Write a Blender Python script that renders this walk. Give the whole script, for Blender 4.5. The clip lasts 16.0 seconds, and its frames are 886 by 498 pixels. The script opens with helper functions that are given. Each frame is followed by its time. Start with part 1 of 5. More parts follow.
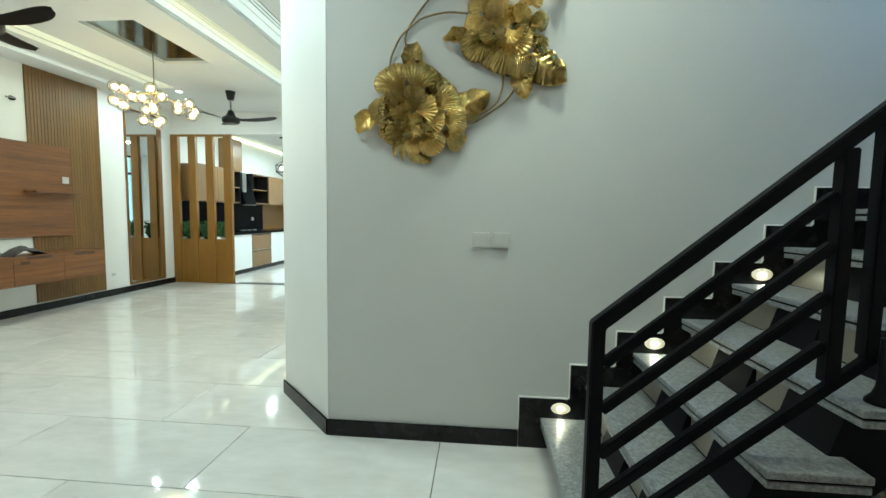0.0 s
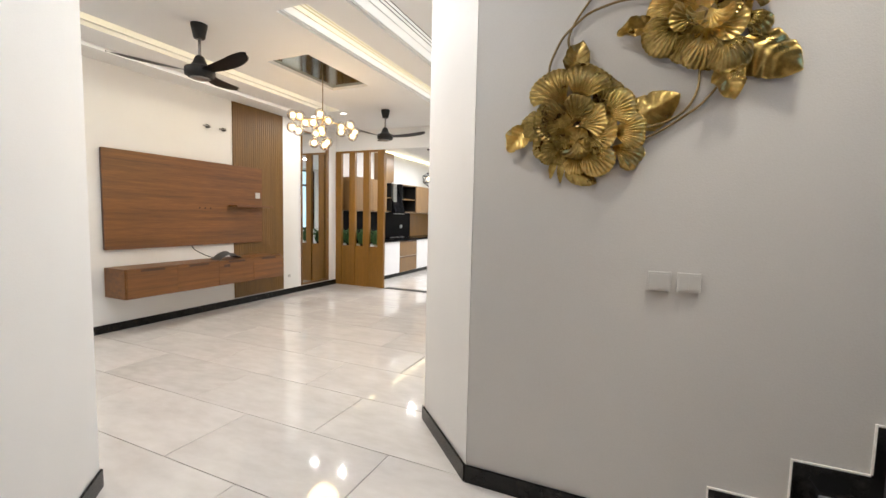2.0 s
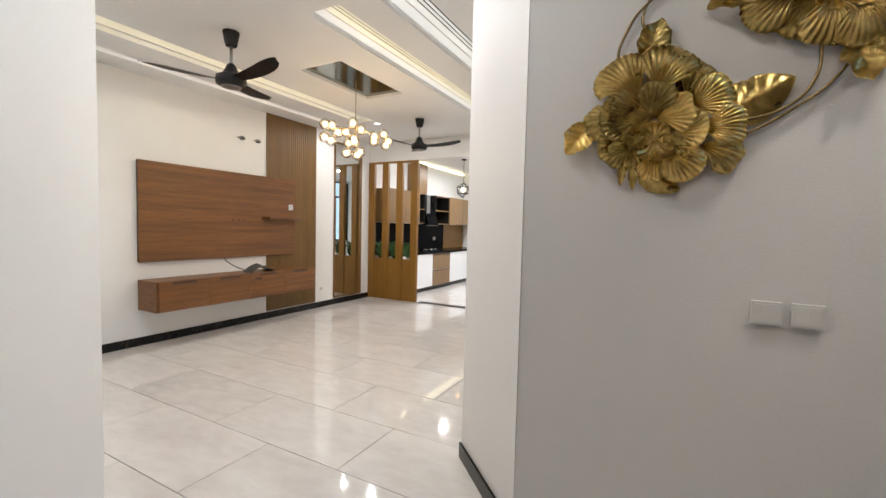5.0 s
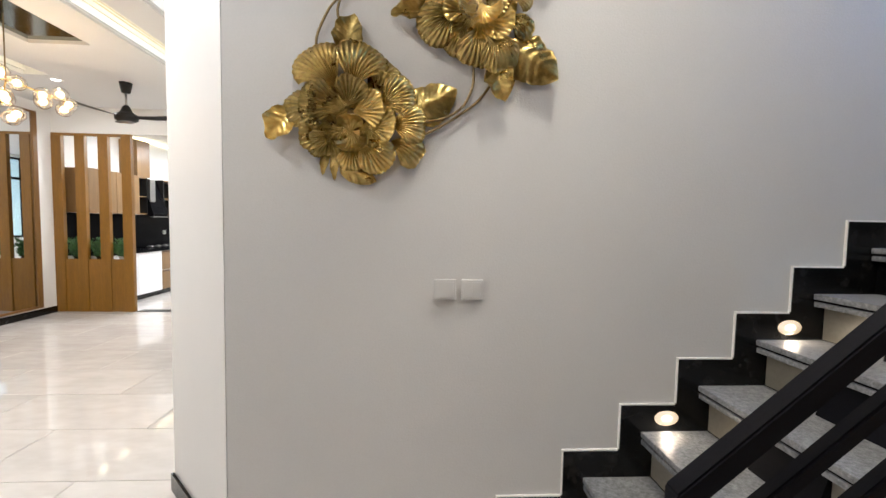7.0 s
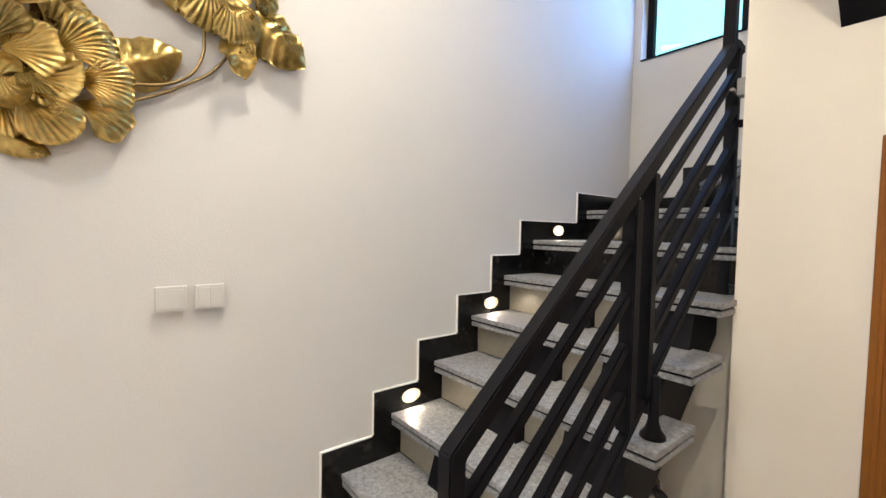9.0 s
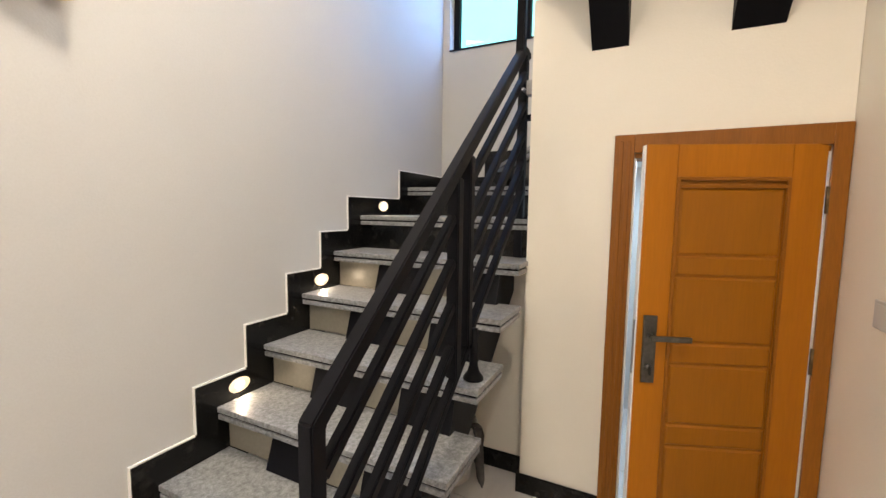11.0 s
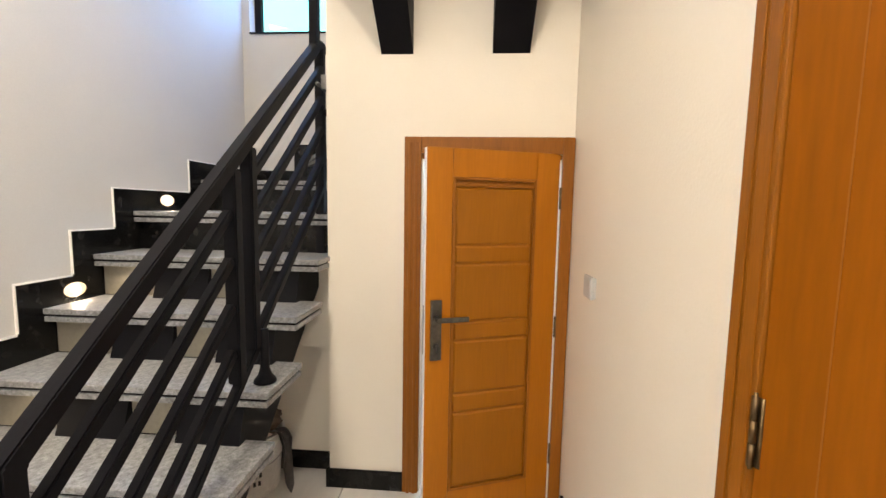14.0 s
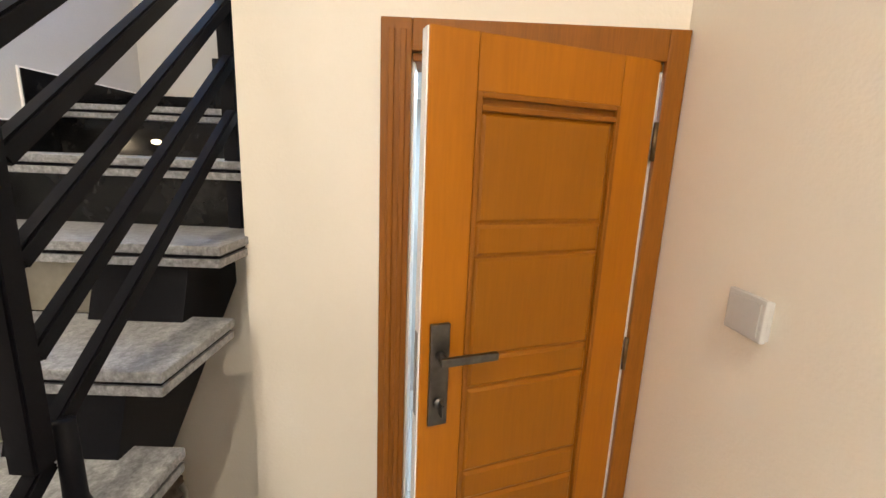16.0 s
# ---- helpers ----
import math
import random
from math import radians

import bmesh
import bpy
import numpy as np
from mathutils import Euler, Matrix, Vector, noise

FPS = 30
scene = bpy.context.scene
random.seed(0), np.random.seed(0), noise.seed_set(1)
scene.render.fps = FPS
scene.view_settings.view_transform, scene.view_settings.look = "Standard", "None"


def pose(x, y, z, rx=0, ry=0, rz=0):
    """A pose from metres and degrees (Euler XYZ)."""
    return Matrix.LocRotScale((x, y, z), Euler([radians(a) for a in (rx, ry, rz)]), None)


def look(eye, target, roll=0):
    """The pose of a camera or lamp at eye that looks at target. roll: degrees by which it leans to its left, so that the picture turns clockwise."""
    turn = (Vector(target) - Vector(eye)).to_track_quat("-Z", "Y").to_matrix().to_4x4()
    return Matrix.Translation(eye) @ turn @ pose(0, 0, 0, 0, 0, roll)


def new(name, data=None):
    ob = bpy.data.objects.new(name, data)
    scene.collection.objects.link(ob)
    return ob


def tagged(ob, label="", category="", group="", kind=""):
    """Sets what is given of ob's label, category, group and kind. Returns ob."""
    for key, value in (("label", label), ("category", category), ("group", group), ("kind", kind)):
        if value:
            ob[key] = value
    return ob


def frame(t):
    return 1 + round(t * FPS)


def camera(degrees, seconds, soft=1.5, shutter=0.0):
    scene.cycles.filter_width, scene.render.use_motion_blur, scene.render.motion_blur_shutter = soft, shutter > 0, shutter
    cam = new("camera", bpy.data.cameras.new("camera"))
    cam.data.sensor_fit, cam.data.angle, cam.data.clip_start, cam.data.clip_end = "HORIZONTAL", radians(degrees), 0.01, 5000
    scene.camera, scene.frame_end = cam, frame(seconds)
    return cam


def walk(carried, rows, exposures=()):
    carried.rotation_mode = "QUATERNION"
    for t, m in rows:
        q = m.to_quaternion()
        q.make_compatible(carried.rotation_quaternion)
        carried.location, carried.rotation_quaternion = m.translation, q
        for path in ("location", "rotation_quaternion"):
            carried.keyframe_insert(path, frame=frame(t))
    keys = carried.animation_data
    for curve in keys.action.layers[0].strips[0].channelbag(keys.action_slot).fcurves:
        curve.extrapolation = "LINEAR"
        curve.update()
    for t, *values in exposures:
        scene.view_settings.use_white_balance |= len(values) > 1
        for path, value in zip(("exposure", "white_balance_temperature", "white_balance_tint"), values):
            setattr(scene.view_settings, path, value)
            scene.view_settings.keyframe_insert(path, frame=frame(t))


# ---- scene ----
cam = camera(93.5, 16.0)
PATH = [
    (0, (0.885, -2.378, 1.339), (0.715, -0.391, 1.179), 0.9),
    (0.5, (0.878, -2.234, 1.4), (0.624, -0.257, 1.236), 1.3),
    (1, (0.876, -2.127, 1.448), (0.477, -0.175, 1.274), 1.3),
    (1.5, (0.834, -2.09, 1.454), (0.234, -0.189, 1.282), 1.3),
    (2, (0.753, -2.097, 1.469), (-0.051, -0.272, 1.314), 1.3),
    (2.5, (0.723, -2.106, 1.478), (-0.25, -0.363, 1.348), 1.3),
    (3, (0.737, -2.095, 1.488), (-0.353, -0.421, 1.383), 1.4),
    (5.5, (0.558, -1.774, 1.477), (-0.242, 0.057, 1.372), 1.3),
    (6, (0.612, -1.728, 1.474), (0.067, 0.193, 1.366), 1.5),
    (6.5, (0.738, -1.707, 1.47), (0.514, 0.277, 1.356), 1.4),
    (7, (0.794, -1.727, 1.477), (0.901, 0.267, 1.355), 1.0),
    (7.5, (0.784, -1.679, 1.459), (1.315, 0.246, 1.358), 1.2),
    (8, (0.746, -1.652, 1.472), (1.556, 0.173, 1.358), 1.2),
    (8.5, (0.741, -1.654, 1.456), (1.796, 0.042, 1.359), 1.2),
    (11, (0.648, -1.635, 1.445), (2.433, -0.753, 1.258), 0.8),
    (11.5, (0.624, -1.719, 1.452), (2.517, -1.108, 1.247), 0.6),
    (12, (0.626, -1.801, 1.453), (2.581, -1.433, 1.247), 0.6),
    (12.5, (0.632, -1.837, 1.454), (2.61, -1.612, 1.26), 0.7),
    (13, (0.632, -1.862, 1.462), (2.617, -1.698, 1.283), 0.7),
    (13.5, (0.632, -1.849, 1.467), (2.619, -1.701, 1.292), 0.8),
    (14, (0.662, -1.805, 1.445), (2.648, -1.669, 1.251), 1.0),
    (14.5, (0.711, -1.765, 1.441), (2.694, -1.635, 1.216), 1.2),
    (15, (0.823, -1.73, 1.42), (2.803, -1.608, 1.166), 1.4),
    (15.5, (1.176, -1.686, 1.435), (3.149, -1.644, 1.11), 1.7),
    (16, (1.5, -1.643, 1.423), (3.458, -1.671, 1.019), 2.3),
]
EXPOSURES = [(0.0, -0.3, 5400, -20), (0.5, 0.1, 5900, -10), (1.1, 0.1, 6200, 0), (2.0, -0.29, 6300, 9), (3.2, -0.42, 6200, 9), (5.5, -0.50, 6200, 9), (6.0, -0.32, 6150, 9), (7.0, -0.06, 6100, 9),
             (7.5, 0.28, 6150, 9), (8.0, 0.5, 6200, 9), (8.5, 0.58, 6350, 9), (11.0, 0.54, 6850, 10), (12.0, 0.72, 6950, 10), (16.0, 0.80, 6950, 10)]
walk(cam, [(t, look(eye, target, roll)) for t, eye, target, roll in PATH], EXPOSURES)

# ---- world and large lights ----
world = bpy.data.worlds.new("world")
scene.world = world
world.use_nodes = True
wn = world.node_tree.nodes
sky = wn.new("ShaderNodeTexSky")
sky.sky_type, sky.sun_disc, sky.sun_elevation, sky.sun_rotation = "NISHITA", False, radians(50), radians(90)
world.node_tree.links.new(sky.outputs[0], wn["Background"].inputs[0])
wn["Background"].inputs[1].default_value = 0.1

CEIL = 3.15      # ceiling of hall and living room
TVW = -4.85      # wall that carries the television panel
FRONT = -2.27    # inner face of the entrance wall
SCREEN = 5.0     # line of the slatted divider
DOORW = 2.66     # wall with the small door
BACK = 3.91      # wall behind the stair landing


def area(name, at, toward, size, watts, colour, size_y=None, spread=180):
    lamp = bpy.data.lights.new(name, "AREA")
    lamp.energy, lamp.color, lamp.size = watts, colour, size
    lamp.spread = radians(spread)
    if size_y:
        lamp.shape, lamp.size_y = "RECTANGLE", size_y
    else:
        lamp.shape = "DISK"
    ob = new(name, lamp)
    ob.matrix_world = look(at, toward)
    return ob


WARM, NEUTRAL, COOL = (1.0, 0.80, 0.58), (1.0, 0.965, 0.93), (0.22, 0.42, 1.0)
# daylight through the stair window
area("window_daylight", (BACK - 0.03, -0.66, 3.35), (0.5, -0.5, 2.6), 1.0, 19, COOL, 1.05)
# downlights of living room, hall and kitchen; the last two SPOTS are unseen additions
SPOTS = [(-1.86, 0.41, 23), (-1.2, 0.45, 20), (-3.68, 3.72, 19), (-4.32, 3.74, 8), (-1.86, 3.9, 22), (-3.4, -0.45, 20)]
HALL = [(-0.25, -0.95, 14), (0.8, -1.80, 17)]
for x, y, w in SPOTS:
    area("downlight_beam", (x, y, CEIL - 0.025), (x, y, 0), 0.06, w, NEUTRAL)
for x, y, w in HALL:
    area("downlight_beam", (x, y, CEIL - 0.025), (x, y, 0), 0.06, w, (1.0, 0.91, 0.79) if x > 0 else NEUTRAL)
for x, y in ((-3.6, 6.2), (-3.6, 8.0), (-2.2, 7.0)):
    area("kitchen_beam", (x, y, 2.955), (x, y, 0), 0.12, 55, NEUTRAL)
# lamp high over the stair well, lamp of the washroom
area("stairwell_beam", (1.35, -0.90, 4.5), (1.28, 0.0, 2.45), 0.4, 17, (1.0, 0.90, 0.76), spread=85)
# unseen fill lamp, added to brighten the front and washroom door walls
area("hall_front_fill", (2.0, -0.95, CEIL + 2.3), (2.2, -1.6, 0), 0.3, 34, (1.0, 0.85, 0.63))
area("washroom_beam", (3.3, -1.8, 1.74), (3.3, -1.8, 0), 0.2, 13, (0.55, 0.77, 1.0))


# ---- materials ----
def mat(name, base, rough=0.5, metal=0.0, vary=0.08, scale=6.0, bump=0.0, bscale=60.0, stretch=(1, 1, 1), second=None, sharp=(0.3, 0.7),
        rand=0.0, coat=0.0, detail=6.0, rvary=0.08, spec=0.5):
    m = bpy.data.materials.new(name)
    m.use_nodes = True
    n, l = m.node_tree.nodes, m.node_tree.links
    b = n["Principled BSDF"]
    b.inputs["Roughness"].default_value, b.inputs["Metallic"].default_value = rough, metal
    b.inputs["Coat Weight"].default_value, b.inputs["Coat Roughness"].default_value = coat, 0.12
    b.inputs["Specular IOR Level"].default_value = spec
    co = n.new("ShaderNodeTexCoord")
    mp = n.new("ShaderNodeMapping")
    mp.inputs["Scale"].default_value = stretch
    l.new(co.outputs["Object"], mp.inputs["Vector"])
    info = n.new("ShaderNodeObjectInfo")
    shift = n.new("ShaderNodeVectorMath")
    shift.operation = "ADD"
    mul = n.new("ShaderNodeMath")
    mul.operation, mul.inputs[1].default_value = "MULTIPLY", 37.0
    l.new(info.outputs["Random"], mul.inputs[0])
    l.new(mp.outputs[0], shift.inputs[0])
    l.new(mul.outputs[0], shift.inputs[1])
    big = n.new("ShaderNodeTexNoise")
    big.inputs["Scale"].default_value, big.inputs["Detail"].default_value, big.inputs["Roughness"].default_value = scale, detail, 0.6
    l.new(shift.outputs[0], big.inputs["Vector"])
    fine = n.new("ShaderNodeTexNoise")
    fine.inputs["Scale"].default_value, fine.inputs["Detail"].default_value = bscale, 4.0
    l.new(shift.outputs[0], fine.inputs["Vector"])
    ramp = n.new("ShaderNodeValToRGB")
    lo = tuple(c * (1 - vary) for c in base)
    hi = second or tuple(min(1.0, c * (1 + vary)) for c in base)
    ramp.color_ramp.elements[0].position, ramp.color_ramp.elements[1].position = sharp
    ramp.color_ramp.elements[0].color, ramp.color_ramp.elements[1].color = (*lo, 1), (*hi, 1)
    l.new(big.outputs["Fac"], ramp.inputs["Fac"])
    hsv = n.new("ShaderNodeHueSaturation")
    rnd = n.new("ShaderNodeMapRange")
    rnd.inputs["To Min"].default_value, rnd.inputs["To Max"].default_value = 1 - rand, 1 + rand
    l.new(info.outputs["Random"], rnd.inputs["Value"])
    l.new(rnd.outputs[0], hsv.inputs["Value"])
    l.new(ramp.outputs[0], hsv.inputs["Color"])
    mixf = n.new("ShaderNodeMixRGB")
    mixf.blend_type, mixf.inputs["Fac"].default_value = "OVERLAY", min(0.5, vary * 2)
    l.new(hsv.outputs[0], mixf.inputs[1])
    l.new(fine.outputs["Fac"], mixf.inputs[2])
    l.new(mixf.outputs[0], b.inputs["Base Color"])
    rr = n.new("ShaderNodeMapRange")
    rr.inputs["To Min"].default_value, rr.inputs["To Max"].default_value = max(0.02, rough - rvary), min(1.0, rough + rvary)
    l.new(big.outputs["Fac"], rr.inputs["Value"])
    l.new(rr.outputs[0], b.inputs["Roughness"])
    if bump:
        bp = n.new("ShaderNodeBump")
        bp.inputs["Strength"].default_value, bp.inputs["Distance"].default_value = bump, 0.004
        l.new(fine.outputs["Fac"], bp.inputs["Height"])
        l.new(bp.outputs[0], b.inputs["Normal"])
    return m


def glow(name, colour, strength):
    m = bpy.data.materials.new(name)
    m.use_nodes = True
    b = m.node_tree.nodes["Principled BSDF"]
    b.inputs["Base Color"].default_value = (0.8, 0.8, 0.8, 1)
    b.inputs["Emission Color"].default_value, b.inputs["Emission Strength"].default_value = (*colour, 1), strength
    return m


def glass(name, colour, rough=0.02):
    m = bpy.data.materials.new(name)
    m.use_nodes = True
    b = m.node_tree.nodes["Principled BSDF"]
    b.inputs["Base Color"].default_value, b.inputs["Roughness"].default_value = (*colour, 1), rough
    b.inputs["Transmission Weight"].default_value, b.inputs["IOR"].default_value = 1.0, 1.45
    return m


# off-white greyed down: the weaker light on this wall is put into the colour
M_GREY = mat("shade_greyed_wall_paint", (0.53, 0.522, 0.51), 0.62, vary=0.025, scale=1.6, bump=0.25, bscale=140, rvary=0.05)
M_CREAM = mat("cream_wall_paint", (0.80, 0.745, 0.65), 0.55, vary=0.025, scale=1.4, bump=0.2, bscale=120, rvary=0.06)
M_OFFW = mat("off_white_paint", (0.69, 0.675, 0.655), 0.6, vary=0.025, scale=1.5, bump=0.2, bscale=120)
M_WHITE = mat("white_wall_paint", (0.79, 0.785, 0.765), 0.6, vary=0.02, scale=1.5, bump=0.2, bscale=120)
M_CEIL = mat("ceiling_paint", (0.74, 0.74, 0.735), 0.7, vary=0.02, scale=1.2, bump=0.12, bscale=90)
M_TILE = mat("polished_floor_tile", (0.62, 0.595, 0.57), 0.055, vary=0.10, scale=2.2, rand=0.035, sharp=(0.25, 0.75), detail=9, rvary=0.03, bscale=9,
             stretch=(0.7, 1.6, 1), spec=0.8)
M_RISER = mat("beige_riser_tile", (0.25, 0.225, 0.18), 0.3, vary=0.08, scale=5, rand=0.05)
M_GROUT = mat("grey_grout", (0.09, 0.087, 0.083), 0.85, vary=0.1, scale=20)
M_BLACK_ST = mat("black_polished_stone", (0.008, 0.008, 0.008), 0.22, vary=0.4, scale=14, second=(0.035, 0.032, 0.030), sharp=(0.5, 0.9), bscale=40, spec=0.3)
M_BEAD = mat("white_sealant_and_lining", (0.85, 0.83, 0.80), 0.5, vary=0.03, scale=30)
M_GRANITE = mat("grey_granite", (0.195, 0.198, 0.205), 0.36, vary=0.30, scale=64, bump=0.25, bscale=210, second=(0.33, 0.335, 0.345), sharp=(0.34, 0.7), rand=0.07)
M_METAL = mat("black_painted_steel", (0.005, 0.005, 0.007), 0.5, vary=0.15, scale=9, bump=0.05, bscale=180, spec=0.1)
M_DOORW = mat("varnished_teak", (0.385, 0.128, 0.004), 0.42, vary=0.07, scale=1.6, bump=0.05, bscale=18, stretch=(7, 7, 0.55), spec=0.3)
M_FIELD = mat("teak_door_field", (0.285, 0.098, 0.003), 0.42, vary=0.06, scale=1.5, bump=0.04, bscale=18, stretch=(7, 7, 0.55), spec=0.3)
M_FRAMEW = mat("brown_casing_wood", (0.25, 0.083, 0.005), 0.46, vary=0.12, scale=2.4, bump=0.10, bscale=30, stretch=(7, 7, 0.6), spec=0.3)
M_GROOVE = mat("dark_door_groove", (0.085, 0.030, 0.008), 0.6, vary=0.15, scale=6)
M_MAIN = mat("brown_main_door", (0.225, 0.066, 0.0015), 0.46, vary=0.10, scale=1.8, bump=0.05, bscale=18, stretch=(6, 6, 0.5), spec=0.12)
M_WALNUT = mat("walnut_panel", (0.140, 0.053, 0.010), 0.42, vary=0.26, scale=2.6, bump=0.06, bscale=22, stretch=(5, 0.28, 8), second=(0.215, 0.086, 0.018))
M_WALNUT_D = mat("dark_walnut_slot", (0.06, 0.024, 0.012), 0.5, vary=0.2, scale=6)
M_BATTEN = mat("ribbed_oak", (0.160, 0.084, 0.019), 0.5, vary=0.15, scale=3, bump=0.1, bscale=30, stretch=(6, 6, 0.5), rand=0.06)
M_OAK = mat("honey_oak", (0.215, 0.100, 0.0095), 0.42, vary=0.16, scale=3, bump=0.1, bscale=28, stretch=(6, 6, 0.5), rand=0.05)
M_GOLD = mat("brushed_gold", (0.60, 0.43, 0.130), 0.29, metal=1.0, vary=0.35, scale=7, bump=0.08, bscale=60, second=(0.92, 0.71, 0.28), rand=0.30)
M_GOLD_D = mat("aged_gold_stem", (0.24, 0.175, 0.085), 0.38, metal=1.0, vary=0.2, scale=20)
M_LOCK = mat("dark_lock_steel", (0.13, 0.125, 0.115), 0.36, metal=1.0, vary=0.2, scale=20)
M_PLATE = mat("white_switch_plastic", (0.51, 0.505, 0.49), 0.35, vary=0.02, scale=12)
M_STEEL = mat("brushed_steel", (0.32, 0.31, 0.30), 0.34, metal=1.0, vary=0.12, scale=20, stretch=(1, 1, 10))
M_BRASS = mat("dull_brass_hinge", (0.15, 0.10, 0.05), 0.45, metal=1.0, vary=0.2, scale=30)
M_CABW = mat("gloss_white_laminate", (0.80, 0.80, 0.82), 0.18, vary=0.02, scale=4)
M_CABB = mat("tan_brown_laminate", (0.20, 0.115, 0.045), 0.36, vary=0.16, scale=3, stretch=(6, 6, 0.6), bump=0.05)
M_BLACKG = mat("black_gloss_glass", (0.004, 0.004, 0.005), 0.2, vary=0.1, scale=6, rvary=0.03, spec=0.02)
M_DARK = mat("matt_dark_plastic", (0.012, 0.0115, 0.011), 0.45, vary=0.15, scale=10, spec=0.25)
M_FANB = mat("dark_fan_blade", (0.012, 0.009, 0.008), 0.4, vary=0.2, scale=8, stretch=(1, 6, 1))
M_LEAF = mat("plant_leaf", (0.035, 0.105, 0.030), 0.5, vary=0.45, scale=18, second=(0.07, 0.18, 0.05))
M_CLOTH = mat("dark_grey_cloth", (0.07, 0.066, 0.064), 0.85, vary=0.25, scale=14, bump=0.4, bscale=90)
M_BROWN = mat("brown_jute_cloth", (0.13, 0.10, 0.075), 0.9, vary=0.3, scale=16, bump=0.5, bscale=120)
M_CRATE = mat("dusty_white_plastic", (0.62, 0.60, 0.56), 0.5, vary=0.14, scale=9, bump=0.1)
M_CABLE = mat("black_cable", (0.02, 0.02, 0.02), 0.5, vary=0.1)
M_MIRROR = mat("mirror_silver", (0.74, 0.76, 0.77), 0.012, metal=1.0, vary=0.005, scale=2, rvary=0.006)
M_TMIRROR = mat("smoked_mirror", (0.24, 0.26, 0.235), 0.10, metal=1.0, vary=0.01, scale=2, rvary=0.01)
M_BULB = glow("bulb_glow", (1.0, 0.60, 0.26), 9.0)
M_LEDW = glow("warm_strip_glow", (1.0, 0.84, 0.50), 6.0)
M_LEDN = glow("white_strip_glow", (1.0, 0.93, 0.78), 5.0)
M_BARW = glow("warm_light_bar", (1.0, 0.86, 0.46), 0.74)
M_BARC = glow("white_bar_and_recess_glow", (0.97, 0.97, 0.92), 0.56)
M_DISC = glow("downlight_glow", (1.0, 0.96, 0.90), 9.0)
M_STEP = glow("step_light_glow", (1.0, 0.80, 0.50), 2.2)
# weak warm emission that stands in for the bloom round the step lights
M_HALO = glow("step_light_halo", (1.0, 0.66, 0.32), 0.55)
M_SKY = glow("hazy_sky_backdrop", (0.30, 0.86, 0.92), 1.25)
M_DAY = glow("pale_daylight_backdrop", (0.80, 0.91, 1.0), 1.5)
M_MFRAME = mat("dark_brown_mirror_frame", (0.17, 0.082, 0.018), 0.42, vary=0.16, scale=3, bump=0.1, bscale=28, stretch=(6, 6, 0.5))
M_GLOBE = glass("clear_globe_glass", (1.0, 0.97, 0.92))
M_PANE = glass("tinted_pane", (0.80, 0.97, 0.97))


# ---- mesh helpers ----
def box(bm, x0, x1, y0, y1, z0, z1, bevel=0.0):
    vs = [bm.verts.new(p) for p in ((x0, y0, z0), (x1, y0, z0), (x1, y1, z0), (x0, y1, z0), (x0, y0, z1), (x1, y0, z1), (x1, y1, z1), (x0, y1, z1))]
    fs = [bm.faces.new([vs[i] for i in q]) for q in ((3, 2, 1, 0), (4, 5, 6, 7), (0, 1, 5, 4), (1, 2, 6, 5), (2, 3, 7, 6), (3, 0, 4, 7))]
    if bevel:
        es = {e for f in fs for e in f.edges}
        bmesh.ops.bevel(bm, geom=list(es), offset=bevel, segments=2, profile=0.6, affect="EDGES")


def one_box(*a, bevel=0.0):
    bm = bmesh.new()
    box(bm, *a, bevel=bevel)
    return bm


def prism(pts, z0, z1, bm=None):
    bm = bm or bmesh.new()
    lo = [bm.verts.new((x, y, z0)) for x, y in pts]
    hi = [bm.verts.new((x, y, z1)) for x, y in pts]
    bm.faces.new(lo[::-1]), bm.faces.new(hi)
    k = len(pts)
    for i in range(k):
        bm.faces.new((lo[i], lo[(i + 1) % k], hi[(i + 1) % k], hi[i]))
    bmesh.ops.recalc_face_normals(bm, faces=bm.faces)
    return bm


def tube(bm, p, q, r0, r1=None, seg=16, cap=True):
    p, q = Vector(p), Vector(q)
    r1 = r0 if r1 is None else r1
    side = (q - p).normalized()
    u = side.orthogonal().normalized()
    v = side.cross(u)
    rings = []
    for c, r in ((p, r0), (q, r1)):
        rings.append([bm.verts.new(c + r * (u * math.cos(a) + v * math.sin(a))) for a in (2 * math.pi * i / seg for i in range(seg))])
    for i in range(seg):
        bm.faces.new((rings[0][i], rings[0][(i + 1) % seg], rings[1][(i + 1) % seg], rings[1][i]))
    if cap:
        bm.faces.new(rings[0][::-1]), bm.faces.new(rings[1])


def lathe(bm, at, profile, seg=28):
    rings = [[bm.verts.new((at[0] + r * math.cos(2 * math.pi * i / seg), at[1] + r * math.sin(2 * math.pi * i / seg), at[2] + z)) for i in range(seg)]
             for r, z in profile]
    for a, b in zip(rings, rings[1:]):
        for i in range(seg):
            bm.faces.new((a[i], a[(i + 1) % seg], b[(i + 1) % seg], b[i]))
    bm.faces.new(rings[0][::-1]), bm.faces.new(rings[-1])
    bmesh.ops.recalc_face_normals(bm, faces=bm.faces)


